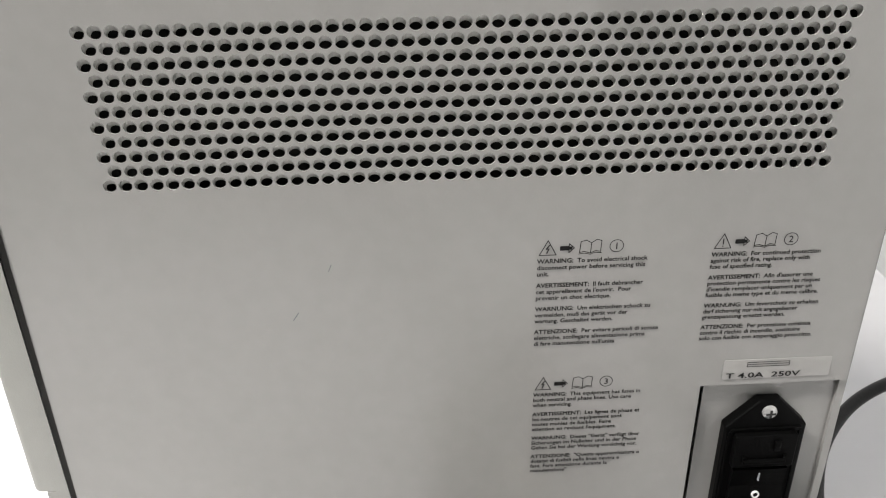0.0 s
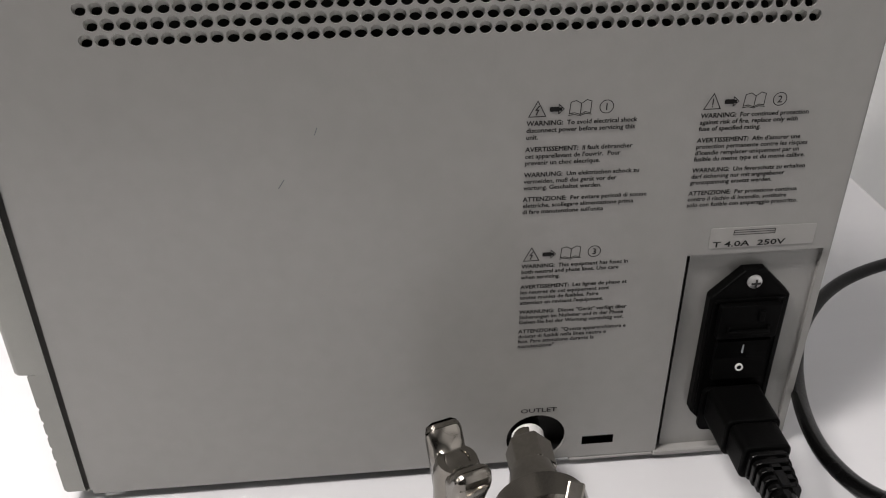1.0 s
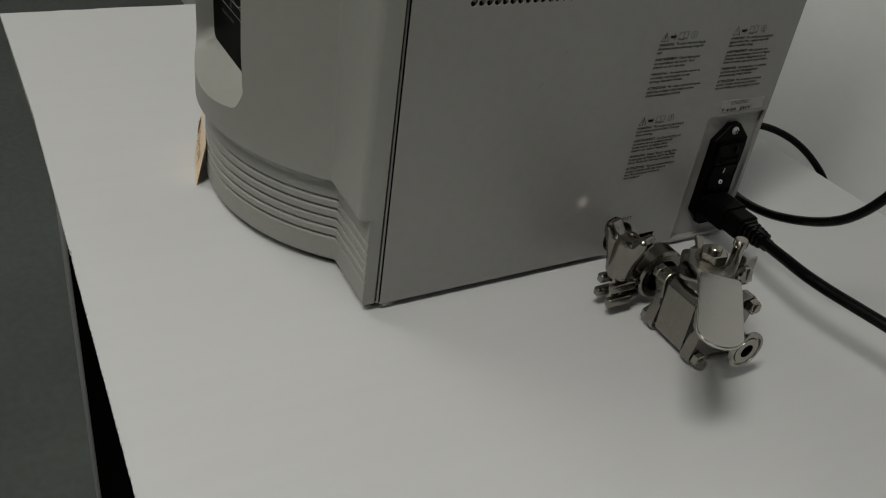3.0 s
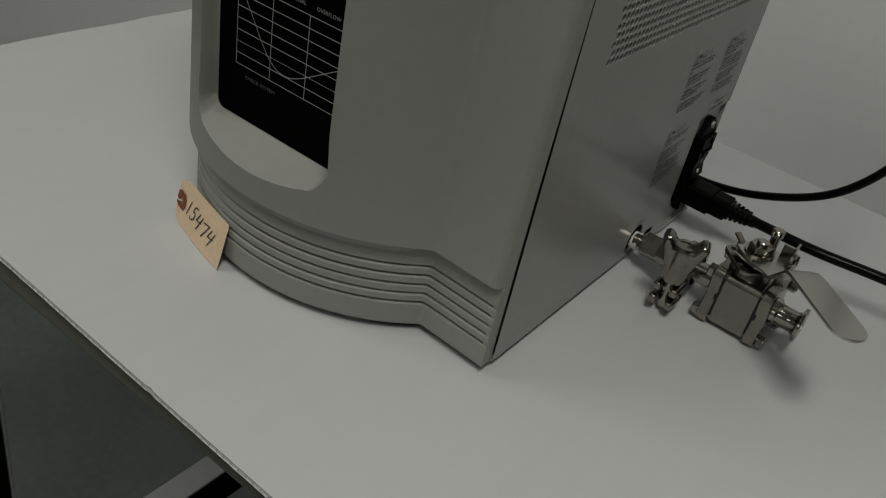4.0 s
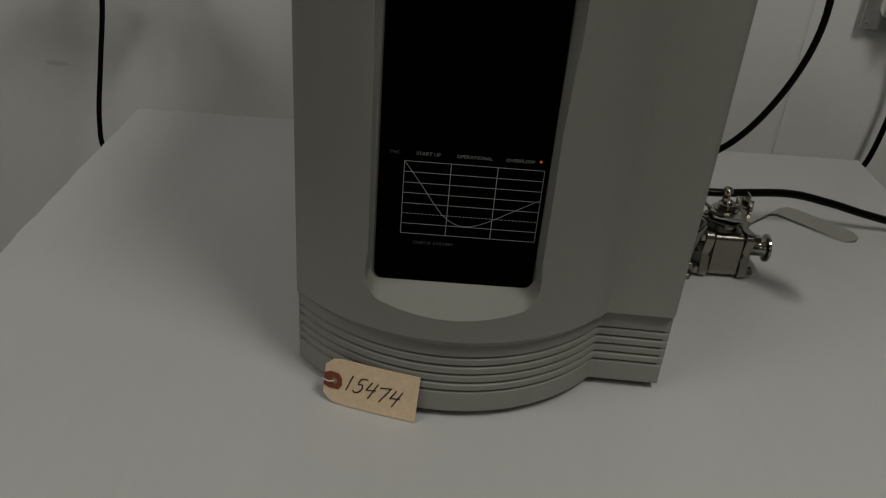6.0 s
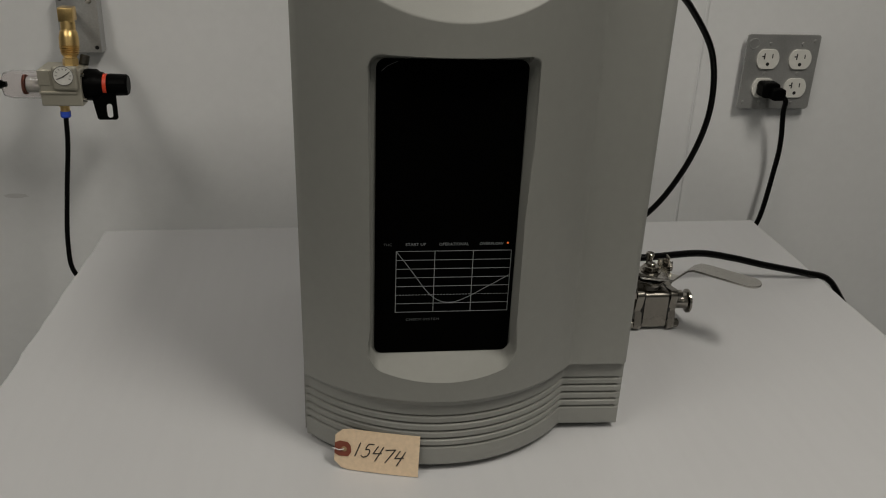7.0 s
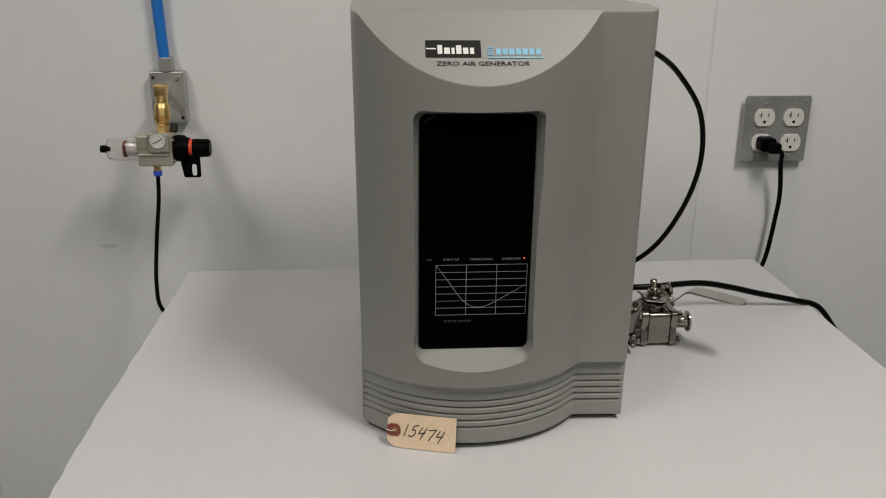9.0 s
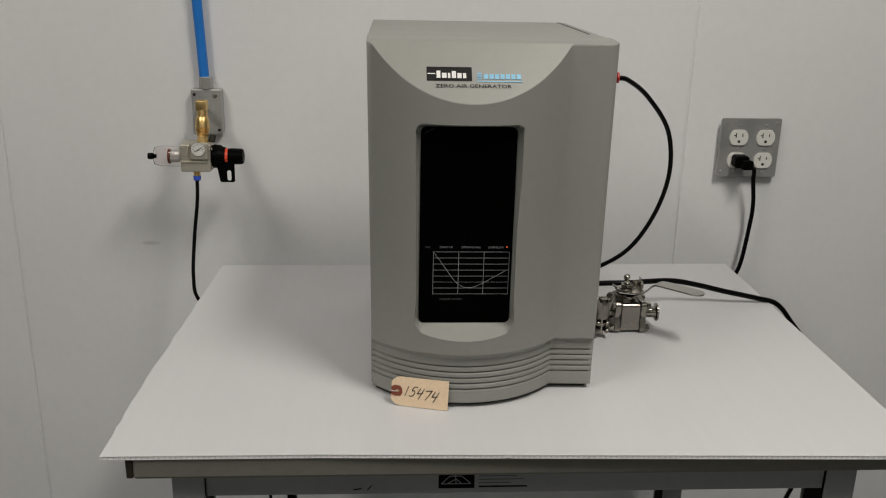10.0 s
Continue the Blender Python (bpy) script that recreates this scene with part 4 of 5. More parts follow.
for x in (0.1905, 0.2263):
    part("end_plate", endplate(x, 0.0080), M_CAST, valve)
for x in (0.1985, 0.2250):
    part("seal_line", box(x, VY - 0.0190, VZ - 0.0190, x + 0.0013, VY + 0.0190, VZ + 0.0190, 0.003), M_DARK, valve)
for sy in (-1, 1):
    for sz in (-1, 1):
        y, z = VY + sy * 0.0160, VZ + (0.0160 if sz > 0 else -0.0172)
        bt = part("body_bolt", rod((0.1855, y, z), (0.2405, y, z), 0.0029, 16), M_STEEL, valve, smooth=True)
        part("bolt_head", prism(hexagon((y, z), 0.0050, 0.2), "yz", 0.2345, 0.0048, 0.0006), M_STEEL, bt)
        part("bolt_tail", prism(hexagon((y, z), 0.0054, 0.4), "yz", 0.1862, 0.0043, 0.0006), M_STEEL, bt)
fe = turned((0.2365, VY, VZ), AX, [(-0.0030, 0.0100), (0, 0.0098), (0.0016, 0.0082), (0.0050, 0.0078), (0.0125, 0.0078), (0.0148, 0.0090), (0.0160, 0.0126), (0.0178, 0.0128), (0.0184, 0.0124), (0.0184, 0.0106), (0.0174, 0.0102), (0.0174, 0.0092), (0.0184, 0.0088), (0.0184, 0.0046), (0.0150, 0.0044), (0.0040, 0.0044), (0.0040, 0)], 40)
part("end_flange", fe, M_STEEL, valve, "bright turned end flange with a bore", smooth=True)
part("bore", turned((0.2410, VY, VZ), AX, [(0, 0), (0, 0.0042), (0.008, 0.0043)], 24), M_DARK, valve)
# stem and mounting pad
SXX = 0.2090
bon = turned((SXX, VY, VZ + 0.0170), (0, 0, 1), [(0, 0.0150), (0.006, 0.0140), (0.0105, 0.0120), (0.0125, 0.0120), (0.0125, 0)], 32)
part("bonnet", bon, M_CAST, valve, smooth=True)
pad = prism(rounded(SXX - 0.0175, VY - 0.0165, SXX + 0.0175, VY + 0.0165, 0.0055, 4), "xy", VZ + 0.0265, 0.0030, 0.0006)
bmesh.ops.rotate(pad, verts=pad.verts, cent=(SXX, VY, 0), matrix=Matrix.Rotation(radians(45), 3, "Z"))
mp = part("mounting_pad", pad, M_CAST, valve)
for h in ([rod((SXX + 0.0165 * math.cos(radians(a)), VY + 0.0165 * math.sin(radians(a)), VZ + 0.0285), (SXX + 0.0165 * math.cos(radians(a)), VY + 0.0165 * math.sin(radians(a)), VZ + 0.02975), 0.0021, 14) for a in (180, 250)]):
    part("pad_hole", h, M_DARK, mp)
stem = part("stem", rod((SXX, VY, VZ + 0.029), (SXX, VY, VZ + 0.0450), 0.0042, 20), M_STEEL, valve, smooth=True)
part("stem_nut", join(prism(hexagon((SXX, VY), 0.0086, 0.35), "xy", VZ + 0.0372, 0.0052, 0.0007), turned((SXX, VY, VZ + 0.0358), (0, 0, 1), [(0, 0.0042), (0, 0.0104), (0.0014, 0.0104), (0.0014, 0.0042)], 28)), M_STEEL, stem)
# lever: plate at the stem, bent up to a flat rounded paddle
HD = Vector((0.0776, -0.0735, 0)).normalized()
HN = Vector((-HD.y, HD.x, 0))
bm = bmesh.new()
prof = [(-0.013, 0.0338, 0.0100), (-0.008, 0.0338, 0.0135), (0.010, 0.0338, 0.0135), (0.021, 0.0338, 0.0085), (0.028, 0.0345, 0.0080), (0.042, 0.0500, 0.0090), (0.048, 0.0530, 0.0108), (0.056, 0.0535, 0.0116), (0.1005, 0.0535, 0.0120)]
prof += [(0.1005 + 0.0120 * math.sin(radians(a)), 0.0535, 0.0120 * math.cos(radians(a))) for a in (20, 40, 60, 75, 86)]
rows = []
for d, h, w in prof:
    c = Vector((SXX, VY, VZ)) + HD * d
    rows.append([bm.verts.new(c + HN * s * w + Vector((0, 0, h + e))) for s, e in ((-1, 0), (1, 0), (1, 0.0022), (-1, 0.0022))])
for a, b in zip(rows, rows[1:]):
    for k in range(4):
        bm.faces.new((a[k], a[(k + 1) % 4], b[(k + 1) % 4], b[k]))
bm.faces.new(rows[0][::-1]), bm.faces.new(rows[-1])
bmesh.ops.recalc_face_normals(bm, faces=bm.faces)
bmesh.ops.bevel(bm, geom=[e for e in bm.edges if e.is_manifold and e.calc_face_angle(0) > 0.9], offset=0.0005, segments=2, affect="EDGES")
lever = part("lever", bm, M_BRUSHED, valve, "flat brushed steel lever with rounded end", smooth=True)
lp = [(-0.0130, -0.0100), (0.0040, -0.0160), (0.0150, -0.0140), (0.0222, -0.0040), (0.0222, 0.0135), (0.0140, 0.0182), (-0.0060, 0.0172), (-0.0132, 0.0080)]
part("lever_plate", prism([(SXX + u, VY + v) for u, v in lp], "xy", VZ + 0.0312, 0.0022, 0.0006), M_BRUSHED, lever)
tab = box(SXX - 0.0225, VY - 0.0015, VZ + 0.0335, SXX - 0.0100, VY + 0.0045, VZ + 0.0358, 0.0008)
bmesh.ops.rotate(tab, verts=tab.verts, cent=(SXX - 0.012, VY, VZ + 0.034), matrix=Matrix.Rotation(radians(32), 3, "Y") @ Matrix.Rotation(radians(-20), 3, "Z"))
part("stop_tab", tab, M_CAST, valve)
part("lock_pin", turned((SXX + 0.0035, VY + 0.0160, VZ + 0.0290), (0, 0, 1), [(0, 0.0034), (0.016, 0.0034), (0.016, 0.0044), (0.0195, 0.0044), (0.0205, 0.0036), (0.0205, 0)], 20), M_STEEL, valve, smooth=True)
bl = join(box(SXX + 0.0195, VY + 0.0030, VZ + 0.0290, SXX + 0.0210, VY + 0.0125, VZ + 0.0490, 0.0005), box(SXX + 0.0110, VY + 0.0110, VZ + 0.0290, SXX + 0.0208, VY + 0.0125, VZ + 0.0440, 0.0005))
lb = part("lock_bracket", bl, M_STEEL, valve)
part("bracket_screw", turned((SXX + 0.0208, VY + 0.0045, VZ + 0.0385), (1, -0.1, 0.15), [(0, 0.0056), (0.0022, 0.0056), (0.0034, 0.0042), (0.0034, 0)], 16), M_STEEL, lb, smooth=True)
part("screw_slot", box(SXX + 0.0236, VY + 0.0040, VZ + 0.0338, SXX + 0.0246, VY + 0.0048, VZ + 0.0440), M_DARK, lb)
part("bracket_shelf", box(SXX + 0.0080, VY + 0.0030, VZ + 0.0296, SXX + 0.0195, VY + 0.0150, VZ + 0.0312, 0.0005), M_STEEL, lb)

valve.location.x -= 0.004

# ---- power cord of the generator, with its plug in the inlet ----
cord = thing("power_cord", (0.30, 0.27, TZ), "black flat-moulded power cord plugged into the inlet", "power cord")
PZc = 0.9345
part("connector", join(prism(rounded(IY - 0.0111, PZc - 0.0090, IY + 0.0111, PZc + 0.0090, 0.003, 3), "yz", PX + 0.0043, 0.0210, 0.0008), prism(rounded(IY - 0.0096, PZc - 0.0080, IY + 0.0096, PZc + 0.0080, 0.003, 3), "yz", PX + 0.0250, 0.0140, 0.0010)), M_BLACK, cord, "moulded black connector")
rl = bmesh.new()
for k in range(5):
    e = 0.0004 * k
    prism(rounded(IY - 0.0078 + e, PZc - 0.0066 + e, IY + 0.0078 - e, PZc + 0.0066 - e, 0.0024, 2), "yz", PX + 0.0392 + 0.0037 * k, 0.0024, 0.0004, rl)
box(PX + 0.0385, IY - 0.0022, PZc - 0.0058, PX + 0.0565, IY + 0.0022, PZc + 0.0058, 0.0006, 1, rl)
rod((PX + 0.038, IY, PZc), (PX + 0.062, IY - 0.001, PZc), 0.0048, 14, bm=rl)
part("strain_relief", rl, M_RUBBER, cord)
CORD = [(0.172, 0.2638, 0.9348), (0.195, 0.2595, 0.9370), (0.230, 0.2565, 0.9390), (0.295, 0.2680, 0.938), (0.340, 0.2710, 0.930), (0.380, 0.272, 0.920), (0.435, 0.274, 0.9075), (0.473, 0.283, 0.894), (0.509, 0.299, 0.856), (0.553, 0.312, 0.80), (0.596, 0.335, 0.70), (0.600, 0.38, 0.52), (0.565, 0.45, 0.30), (0.53, 0.50, 0.12), (0.50, 0.52, 0.012), (0.40, 0.54, 0.006)]
part("cable", tube(spline(CORD, 8), 0.0041, 14, 0.92), M_RUBBER, cord, smooth=True)

# ---- air hose with its red push-in fitting ----
hose = thing("air_hose", (0.20, 0.27, TZ), "black air hose looping from a red push-in fitting", "hose")
part("fitting", turned((PX - 0.001, 0.150, 1.2530), AX, [(0, 0), (0, 0.0085), (0.010, 0.0085), (0.0102, 0.0068), (0.040, 0.0068), (0.0405, 0)], 24), M_BRASS, hose, smooth=True)
part("collar", turned((PX + 0.0395, 0.150, 1.2530), AX, [(0, 0), (0, 0.0050), (0.0025, 0.0050), (0.0035, 0.0068), (0.0058, 0.0068), (0.0062, 0.0040), (0.0062, 0)], 24), M_RED, hose, "red release collar", smooth=True)
HOSE = [(0.160, 0.150, 1.2530), (0.180, 0.165, 1.248), (0.217, 0.197, 1.222), (0.257, 0.225, 1.172), (0.269, 0.240, 1.108), (0.256, 0.255, 1.041), (0.223, 0.267, 0.984), (0.169, 0.279, 0.949), (0.112, 0.2985, 0.930), (0.070, 0.320, 0.930), (0.040, 0.352, 0.932), (0.022, 0.395, 0.931), (0.024, 0.425, 0.927), (0.040, 0.450, 0.916), (0.060, 0.468, 0.896), (0.085, 0.480, 0.866), (0.130, 0.478, 0.855), (0.260, 0.474, 0.853), (0.360, 0.472, 0.846), (0.394, 0.472, 0.80), (0.397, 0.474, 0.60), (0.397, 0.478, 0.25), (0.396, 0.485, 0.03), (0.380, 0.50, 0.0045), (0.30, 0.53, 0.004)]
part("tubing", tube(spline(HOSE, 8), 0.0032, 14), M_RUBBER, hose, smooth=True)

# ---- paper tag leaning on the base ----
tag = thing("paper_tag", (-0.094, -0.056, TZ), "manila paper tag with red-brown eyelet patch, leaning on the base", "paper tag")
T0, T1 = Vector((-0.1236, -0.0478, TZ + 0.0006)), Vector((-0.0588, -0.0651, TZ + 0.0006))
TU = (T1 - T0).normalized()
TN = Vector((TU.y, -TU.x, 0))
TV = (Vector((0, 0, 1)) * 0.975 - TN * 0.21).normalized()
TW, TH = (T1 - T0).length, 0.0340
TF = TU.cross(TV)
if TF.dot(TN) < 0:
    TF = -TF


def ontag(u, v, h):
    return T0 + TU * u + TV * v + TF * (h + 0.0016 * math.sin(u / TW * math.pi) * 0.6)


bm = bmesh.new()
nu = 12
prof = []
for i in range(nu + 1):
    u = TW * i / nu
    c = max(0, 0.007 - u) * 0.9
    prof.append((u, c, TH - c))
f0 = [[bm.verts.new(ontag(u, v, h)) for v in (a, b)] for h in (0.0, -0.0004) for u, a, b in prof]
fr, bk = f0[:nu + 1], f0[nu + 1:]
for i in range(nu):
    bm.faces.new((fr[i][0], fr[i + 1][0], fr[i + 1][1], fr[i][1]))
    bm.faces.new((bk[i][0], bk[i][1], bk[i + 1][1], bk[i + 1][0]))
    bm.faces.new((fr[i][0], bk[i][0], bk[i + 1][0], fr[i + 1][0]))
    bm.faces.new((fr[i][1], fr[i + 1][1], bk[i + 1][1], bk[i][1]))
bm.faces.new((fr[0][0], fr[0][1], bk[0][1], bk[0][0]))
bm.faces.new((fr[-1][0], bk[-1][0], bk[-1][1], fr[-1][1]))
bmesh.ops.recalc_face_normals(bm, faces=bm.faces)
card = part("card", bm, M_MANILA, tag)
bm = bmesh.new()
pc = [(0.0000, 0.0125), (0.0000, 0.0215), (0.0040, 0.0235), (0.0105, 0.0230), (0.0130, 0.0200), (0.0135, 0.0150), (0.0112, 0.0112), (0.0040, 0.0108)]
bm.faces.new([bm.verts.new(ontag(u, v, 0.0005)) for u, v in pc])
part("patch", bm, M_PATCH, tag, "red-brown reinforcing patch")
bm = bmesh.new()
hc = [ontag(0.0078 + 0.0022 * math.cos(radians(a)), 0.0172 + 0.0022 * math.sin(radians(a)), 0.0009) for a in range(0, 360, 30)]
bm.faces.new([bm.verts.new(p) for p in hc])
part("eyelet", bm, M_CARD, tag)
ink = bmesh.new()
DIGITS = {"1": [[(0.30, 1.0), (0.12, 0.0)]], "5": [[(0.92, 1.0), (0.42, 0.95), (0.30, 0.58), (0.60, 0.60), (0.74, 0.40), (0.62, 0.12), (0.28, 0.0), (0.05, 0.10)]],
          "4": [[(0.34, 0.98), (0.10, 0.42), (0.82, 0.50)], [(0.82, 0.95), (0.48, -0.10)]], "7": [[(0.10, 0.86), (0.92, 0.95), (0.40, -0.05)]]}
u0 = 0.0160
for ch, w, dy in (("1", 0.0050, 0.001), ("5", 0.0082, 0.001), ("4", 0.0088, 0.0), ("7", 0.0088, -0.001), ("4", 0.0090, -0.002)):
    for st in DIGITS[ch]:
        sm = spline([(p[0], p[1], 0) for p in st], 4) if len(st) > 3 else [Vector((p[0], p[1], 0)) for p in st]
        ribbon([(u0 + p.x * w + 0.0032 * p.y, 0.0112 + dy + p.y * 0.0115) for p in sm], lambda u, v, h: ontag(u, v, 0.0005), 0.00088, bm=ink)
    u0 += w - 0.0002
part("string", tube(spline([ontag(0.0078, 0.0172, 0.0012), ontag(0.0040, 0.0165, 0.0022), ontag(0.0002, 0.0170, 0.0016), ontag(-0.0020, 0.0160, -0.0005)], 5), 0.0004, 8), M_WHITE, tag, "white thread loop", smooth=True)
part("number", ink, M_INK, tag, "black handwritten number")

# ---- wall box and plate with the filter regulator ----
RX, RY, RZ = -0.4430, 0.4970, 1.0745
reg = thing("filter_regulator", (RX, RY, RZ - 0.03), "compressed-air filter regulator with gauge and black knob, on brass fittings", "air regulator")
part("block", box(RX - 0.0250, RY - 0.0215, RZ - 0.0225, RX + 0.0235, RY + 0.0215, RZ + 0.0225, 0.002), M_BODY, reg, "satin cast regulator block")
part("rib", box(RX - 0.0255, RY - 0.0235, RZ - 0.0070, RX + 0.0180, RY - 0.0205, RZ - 0.0040, 0.0006), M_BODY, reg)
part("rib", box(RX - 0.0255, RY - 0.0225, RZ + 0.0035, RX - 0.0120, RY - 0.0205, RZ + 0.0215, 0.0006), M_BODY, reg)
ga = part("gauge", box(RX - 0.0085, RY - 0.0275, RZ - 0.0020, RX + 0.0215, RY - 0.0205, RZ + 0.0275, 0.0035, 3), M_BODY, reg, "square pressure gauge with white dial")
part("dial", turned((RX + 0.0060, RY - 0.0276, RZ + 0.0165), (0, -1, 0), [(0, 0), (0, 0.0118), (0.0006, 0.0118), (0.0006, 0)], 28), M_IVORY, ga)
ond = lambda u, v, h: (RX + 0.0060 + u, RY - 0.0285 - h, RZ + 0.0165 + v)
b = ribbon([(0.0116 * math.cos(radians(a)), 0.0116 * math.sin(radians(a))) for a in range(0, 361, 20)], ond, 0.0005)
ribbon([(-0.006, -0.0035), (0.001, -0.001)], ond, 0.0008, bm=b)
ribbon([(-0.001, -0.0015), (0.006, 0.0030)], ond, 0.0010, bm=b)
for a in range(-30, 211, 30):
    ribbon([(0.0072 * math.cos(radians(a)), 0.0072 * math.sin(radians(a))), (0.0092 * math.cos(radians(a)), 0.0092 * math.sin(radians(a)))], ond, 0.0006, bm=b)
part("dial_marks", b, M_PRINT, ga)
bowl = part("bowl", turned((RX - 0.0245, RY, RZ - 0.0010), (-1, 0, 0), [(0, 0.0172), (0.0360, 0.0172), (0.0460, 0.0145), (0.0490, 0.0060), (0.0495, 0.0), (0.0480, 0.0), (0.0475, 0.0050), (0.0450, 0.0130), (0.0355, 0.0157), (0, 0.0157)], 32), M_CLEAR, reg, "clear plastic filter bowl", smooth=True)
part("filter_element", turned((RX - 0.0245, RY, RZ - 0.0010), (-1, 0, 0), [(0, 0), (0, 0.0095), (0.020, 0.0095), (0.020, 0.0)], 24), M_WHITE, reg, "white filter element")
part("baffle", turned((RX - 0.0455, RY, RZ - 0.0010), (-1, 0, 0), [(0, 0), (0, 0.0120), (0.0030, 0.0120), (0.0030, 0)], 24), M_PATCH, reg, "dark red baffle disc")
part("drain", turned((RX - 0.0690, RY, RZ - 0.0010), (-1, 0, 0), [(0, 0), (0, 0.0035), (0.006, 0.0035), (0.006, 0.0055), (0.0130, 0.0052), (0.0130, 0)], 20), M_BLACK, reg, "black drain knob")
part("bonnet", turned((RX + 0.0230, RY, RZ - 0.0005), AX, [(0, 0), (0, 0.0185), (0.004, 0.0195), (0.014, 0.0190), (0.0180, 0.0160), (0.0220, 0.0150), (0.0220, 0)], 28), M_BLACK, reg, smooth=True)
part("ring", turned((RX + 0.0450, RY, RZ - 0.0005), AX, [(0, 0), (0, 0.0135), (0.0045, 0.0135), (0.0045, 0)], 28), M_ORANGE, reg, "red ring", smooth=True)
kb = turned((RX + 0.0495, RY, RZ - 0.0005), AX, [(0, 0), (0, 0.0130), (0.0030, 0.0137), (0.0220, 0.0130), (0.0245, 0.0112), (0.0245, 0)], 20)
part("knob", kb, M_BLACK, reg, "black adjusting knob")
bk = bmesh.new()
ol = rounded(RX + 0.0310, RZ - 0.0415, RX + 0.0600, RZ - 0.0080, 0.003, 3)
prism([(u + (0.0045 if v < RZ - 0.03 and u < RX + 0.045 else 0), v) for u, v in ol], "xz", RY - 0.0120, 0.0022, bm=bk)
part("bracket", bk, M_BLACK, reg, "black mounting bracket")
part("bracket_slot", prism(rounded(RX + 0.0480, RZ - 0.0385, RX + 0.0545, RZ - 0.0215, 0.003, 4), "xz", RY - 0.0126, 0.0006), M_WALL, reg)
for z in (RZ + 0.0150, RZ - 0.0150):
    part("screw", rod((RX + 0.0190, RY - 0.0180, z), (RX + 0.0275, RY - 0.0180, z), 0.0026, 12), M_STEEL, reg)
BXc = RX + 0.0080
nip = turned((BXc, RY + 0.002, RZ + 0.0220), (0, 0.20, 1), [(0, 0), (0, 0.0088), (0.001, 0.0094), (0.0080, 0.0094), (0.0090, 0.0080), (0.0160, 0.0075)], 6)
turned((BXc, RY + 0.002, RZ + 0.0220), (0, 0.20, 1), [(0.0110, 0.0075), (0.0125, 0.0092)] + [(0.0135 + 0.0024 * k + d, q + 0.0005 * k) for k in range(4) for d, q in ((0, 0.0094), (0.0006, 0.0104), (0.0015, 0.0104), (0.0021, 0.0094))] + [(0.0240, 0.0116), (0.0330, 0.0114), (0.0400, 0.0102), (0.0425, 0.0086), (0.0525, 0.0086), (0.0525, 0)], 24, nip)
part("brass_nipple", nip, M_BRASS, reg, "ridged brass coupling", smooth=True, crease=25)
part("brass_elbow", box(BXc - 0.0090, RY + 0.004, RZ + 0.0735, BXc + 0.0090, RY + 0.023, RZ + 0.0905, 0.002), M_BRASS, reg, "brass elbow into the wall plate", smooth=True)
part("steel_nipple", rod((BXc, RY + 0.012, RZ + 0.0815), (BXc - 0.0160, 0.5925, RZ + 0.0690), 0.0054, 20), M_GREYMETAL, reg, "steel nipple into the wall plate", smooth=True)
part("port_plug", rod((RX + 0.0215, RY + 0.008, RZ + 0.022), (RX + 0.0235, RY + 0.012, RZ + 0.033), 0.0056, 16), M_CAP, reg, "dark brown port plug", smooth=True)
part("outlet_fitting", turned((RX - 0.0020, RY - 0.0100, RZ - 0.0220), (0, -0.05, -1), [(0, 0), (0, 0.0065), (0.003, 0.0065), (0.0032, 0.0052), (0.0090, 0.0056), (0.0090, 0)], 20), M_BRASS, reg, smooth=True)
part("collar", turned((RX - 0.0020, RY - 0.0105, RZ - 0.0310), (0, -0.05, -1), [(0, 0), (0, 0.0062), (0.0065, 0.0062), (0.0080, 0.0050), (0.0080, 0)], 20), M_COLLAR, reg, "blue push-in collar", smooth=True)
part("outlet_tube", tube(spline([(RX - 0.002, RY - 0.0110, RZ - 0.036), (RX - 0.004, RY - 0.0130, RZ - 0.075), (RX - 0.0115, RY - 0.017, RZ - 0.135), (RX - 0.0135, RY - 0.036, RZ - 0.198), (RX - 0.005, RY - 0.047, RZ - 0.236), (RX + 0.034, RY - 0.046, RZ - 0.272), (RX + 0.080, RY - 0.038, RZ - 0.315), (RX + 0.095, RY - 0.034, RZ - 0.40), (RX + 0.096, RY - 0.02, RZ - 0.62), (RX + 0.09, RY + 0.02, RZ - 0.90), (RX + 0.08, RY + 0.03, RZ - 1.0685)], 8), 0.0030, 12), M_RUBBER, reg, "thin black air tube hanging down", smooth=True)
wb = thing("wall_manifold", (-0.445, WY, 1.13), "grey metal manifold plate on the wall under a blue hose", "manifold")
part("plate", box(-0.4695, 0.5910, 1.0930, -0.4185, WY - 0.0005, 1.1710, 0.0015), M_GREYMETAL, wb)
for x, z in ((-0.4640, 1.1620), (-0.4245, 1.1005)):
    part("screw", turned((x, 0.5912, z), (0, -1, 0), [(0, 0), (0, 0.0028), (0.0012, 0.0022), (0.0012, 0)], 14), M_DARK, wb)
part("bright_screw", turned((-0.4290, 0.5912, 1.1605), (0, -1, 0), [(0, 0), (0, 0.0042), (0.0015, 0.0036), (0.0015, 0)], 16), M_STEEL, wb)
part("hose_nut", join(prism(hexagon((-0.4440, 0.5990), 0.0125, 0.2), "xy", 1.1715, 0.0210, 0.0012), rod((-0.444, 0.599, 1.1705), (-0.444, 0.599, 1.175), 0.010, 18)), M_GREYMETAL, wb)
part("blue_hose", tube(spline([(-0.4465, 0.599, 1.190), (-0.4480, 0.599, 1.23), (-0.4515, 0.599, 1.32), (-0.4590, 0.598, 1.52), (-0.466, 0.596, 1.80), (-0.466, 0.596, 2.20), (-0.464, 0.596, CEIL - 0.002)], 8), 0.0084, 18), M_BLUE, wb, "bright blue air hose", smooth=True)

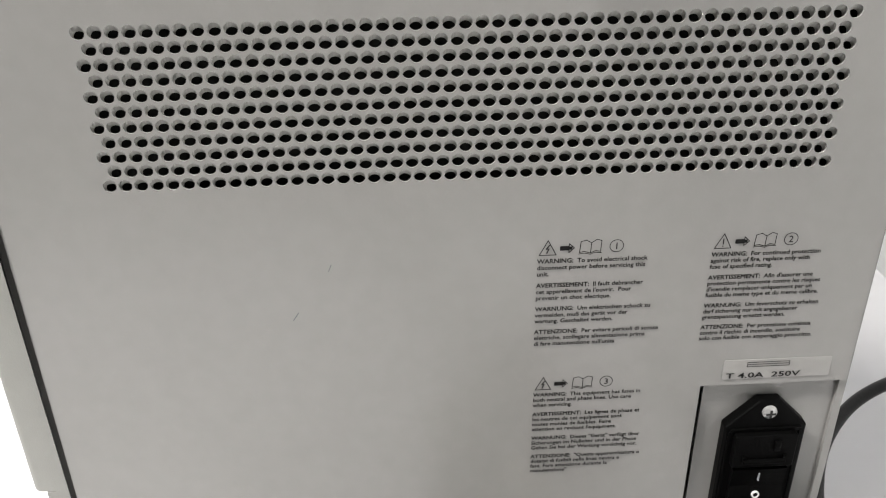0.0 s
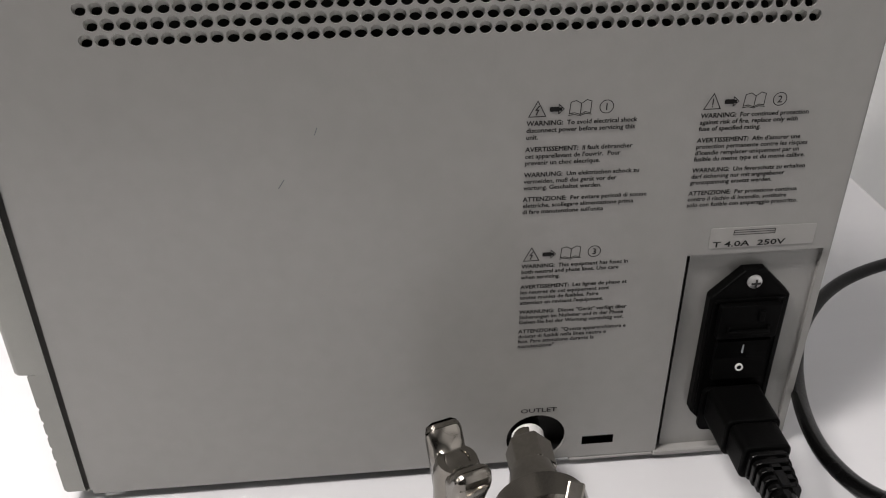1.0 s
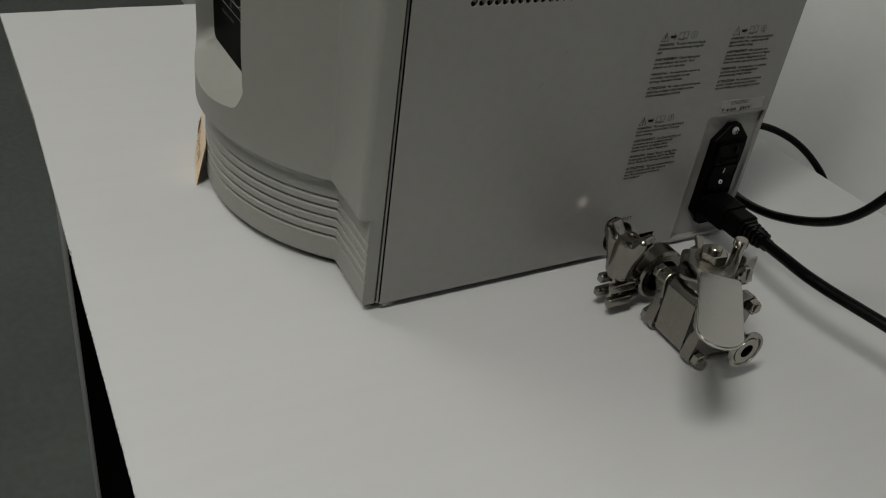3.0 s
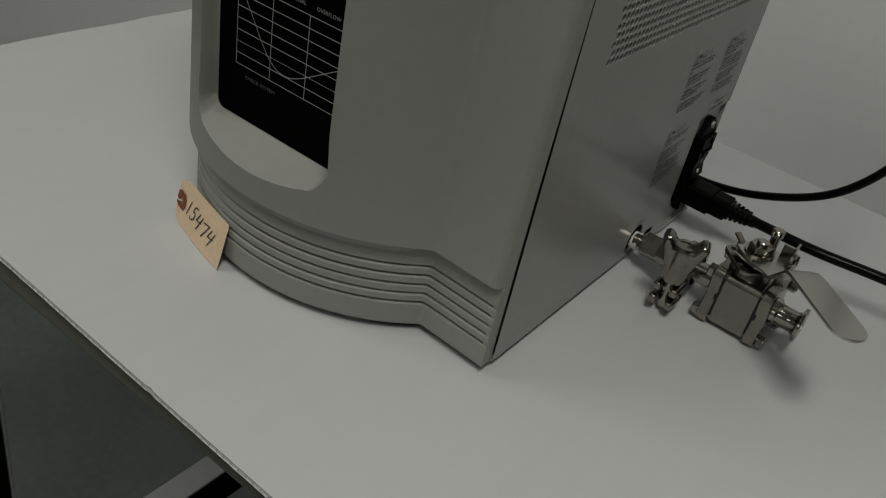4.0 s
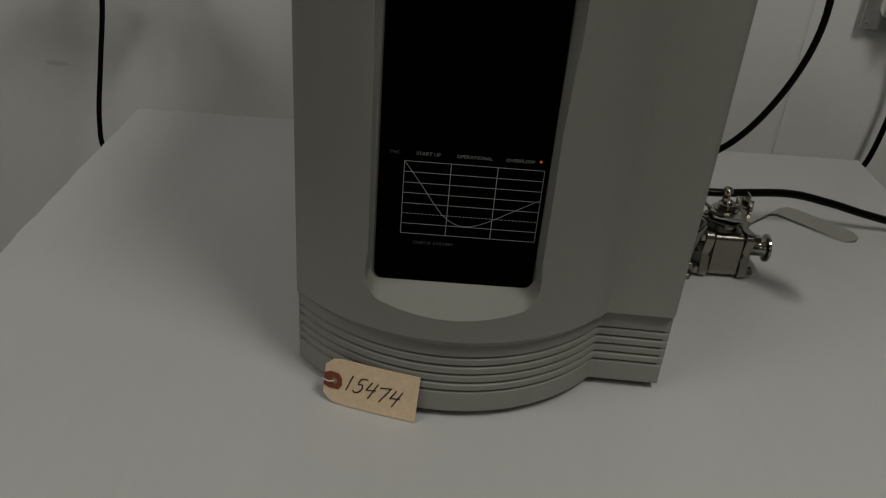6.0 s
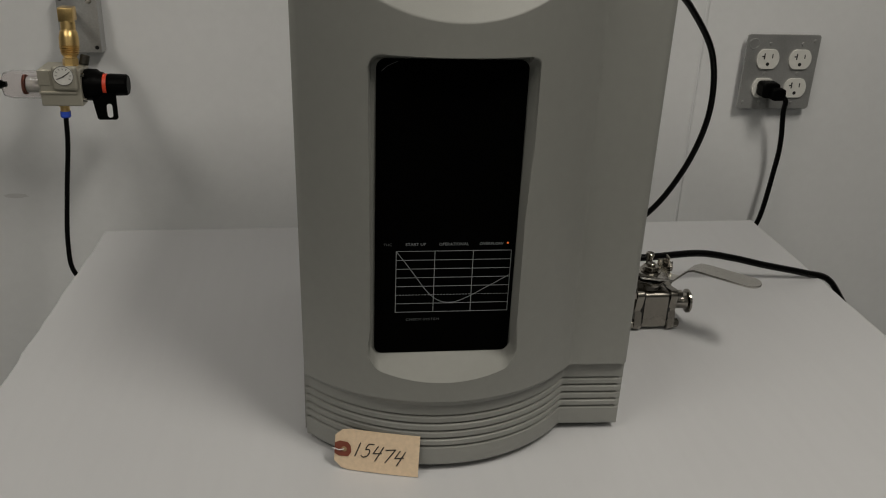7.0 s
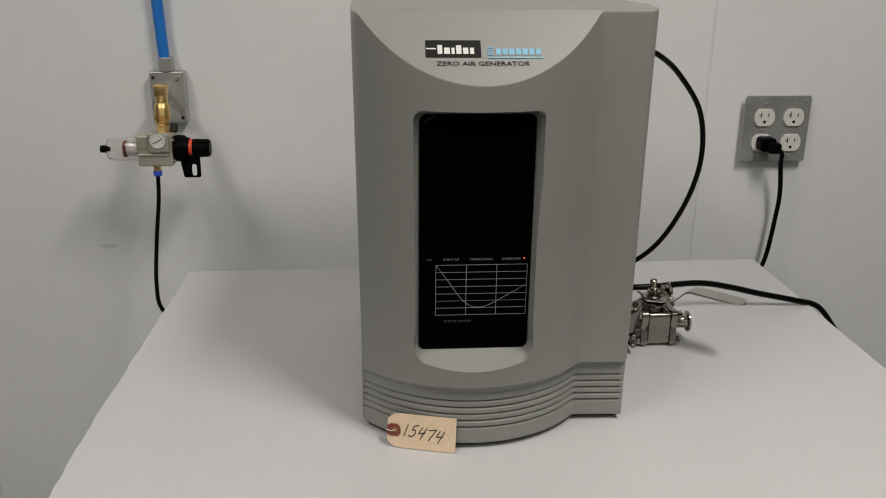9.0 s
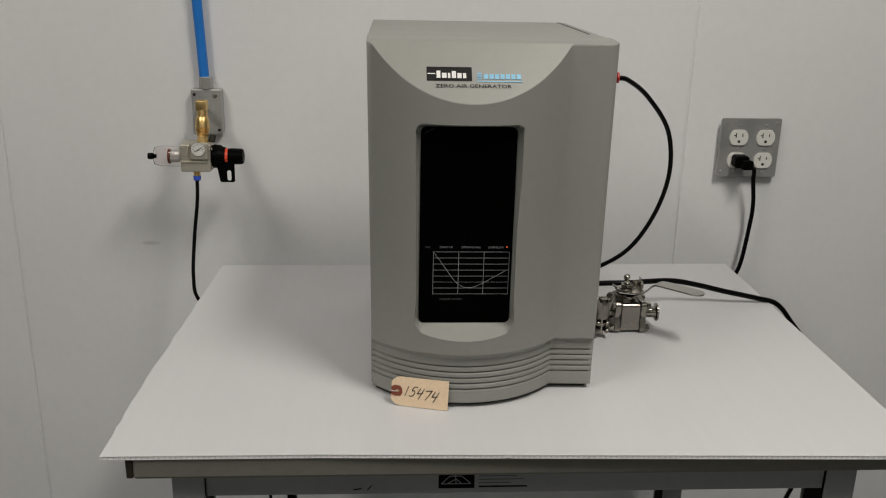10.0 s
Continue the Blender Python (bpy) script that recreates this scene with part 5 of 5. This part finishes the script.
# ---- smudges on the wall ----
for name, x, z, w, h in (("wall_smudge", -0.565, 0.886, 0.016, 0.0035),):
    bm = bmesh.new()
    bm.faces.new([bm.verts.new((x + w * math.cos(radians(a)) * (1 + 0.2 * math.sin(3 * a)), WY - 0.0003, z + h * math.sin(radians(a)))) for a in range(0, 360, 20)])
    tagged(part(name, bm, M_SMUDGE), "faint grey smudge on the white wall", "smudge", kind="structure")

# ---- wall outlet with its plug ----
ox0, ox1, oz0, oz1 = 0.4700, 0.5845, 1.0225, 1.1305
outl = thing("wall_outlet", (0.527, WY, 1.075), "grey metal cover plate with four white receptacles", "power outlet")
part("cover_plate", prism(rounded(ox0 + 0.003, oz0 - 0.001, ox1, oz1, 0.004, 3), "xz", WY - 0.0145, 0.0030, 0.0007), M_GREYMETAL, outl)
part("wall_box", box(ox0 + 0.018, WY - 0.0115, oz0 + 0.012, ox1 - 0.012, WY - 0.0003, oz1 - 0.012, 0.002), M_GREYMETAL, outl, "zinc box behind the plate")


def receptacle(x, z):
    o = []
    for k in range(28):
        a = 2 * math.pi * k / 28
        o.append((x + 0.0172 * math.cos(a), z + max(-0.0142, min(0.0142, 0.0172 * math.sin(a)))))
    rc = part("receptacle", prism(o, "xz", WY - 0.0175, 0.0040, 0.0006), M_IVORY, outl, "white receptacle")
    y = WY - 0.0177
    part("slots", join(box(x - 0.0070, y, z - 0.0002, x - 0.0052, y + 0.001, z + 0.0086), box(x - 0.0100, y, z + 0.0032, x - 0.0072, y + 0.001, z + 0.0050), box(x + 0.0052, y, z + 0.0015, x + 0.0068, y + 0.001, z + 0.0075), turned((x, y + 0.001, z - 0.0070), (0, -1, 0), [(0, 0), (0, 0.0026), (0.001, 0.0026), (0.001, 0)], 14)), M_DARK, rc)


for x in (0.5075, 0.5570):
    for z in (1.0950, 1.0530):
        receptacle(x, z)
for x, z in ((0.5075, 1.0740), (0.5570, 1.0740), (0.5090, 1.1170), (0.5580, 1.1170), (0.5060, 1.0310), (0.5560, 1.0310), (0.4810, 1.0310), (0.5760, 1.1215)):
    part("plate_screw", turned((x, WY - 0.0144, z), (0, -1, 0), [(0, 0), (0, 0.0026), (0.0012, 0.0020), (0.0012, 0)], 14), M_GREYMETAL, outl)
part("knockout_ring", turned((0.4840, WY - 0.0144, 1.1165), (0, -1, 0), [(0, 0.0062), (0.0006, 0.0068), (0.0006, 0.0078), (0, 0.0084)], 24), M_GREYMETAL, outl)
pl = thing("wall_plug", (0.5100, WY - 0.02, 1.053), "black mains plug in the outlet, cord hanging down", "power plug")
part("plug_body", join(prism(rounded(0.4970, 1.0430, 0.5230, 1.0650, 0.005, 3), "xz", WY - 0.0400, 0.0222, 0.002), prism(rounded(0.5060, 1.0420, 0.5270, 1.0595, 0.005, 3), "xz", WY - 0.0520, 0.0130, 0.002)), M_BLACK, pl)
part("plug_cable", tube(spline([(0.5200, WY - 0.042, 1.0500), (0.5295, WY - 0.048, 1.0420), (0.5340, WY - 0.040, 1.0210), (0.5415, WY - 0.035, 0.9760), (0.5410, WY - 0.033, 0.934), (0.5290, WY - 0.035, 0.848), (0.500, WY - 0.036, 0.815), (0.456, WY - 0.036, 0.775), (0.441, WY - 0.038, 0.70), (0.441, WY - 0.060, 0.40), (0.445, WY - 0.09, 0.10), (0.44, WY - 0.095, 0.007), (0.405, WY - 0.092, 0.006)], 8), 0.0038, 12), M_RUBBER, pl, smooth=True)
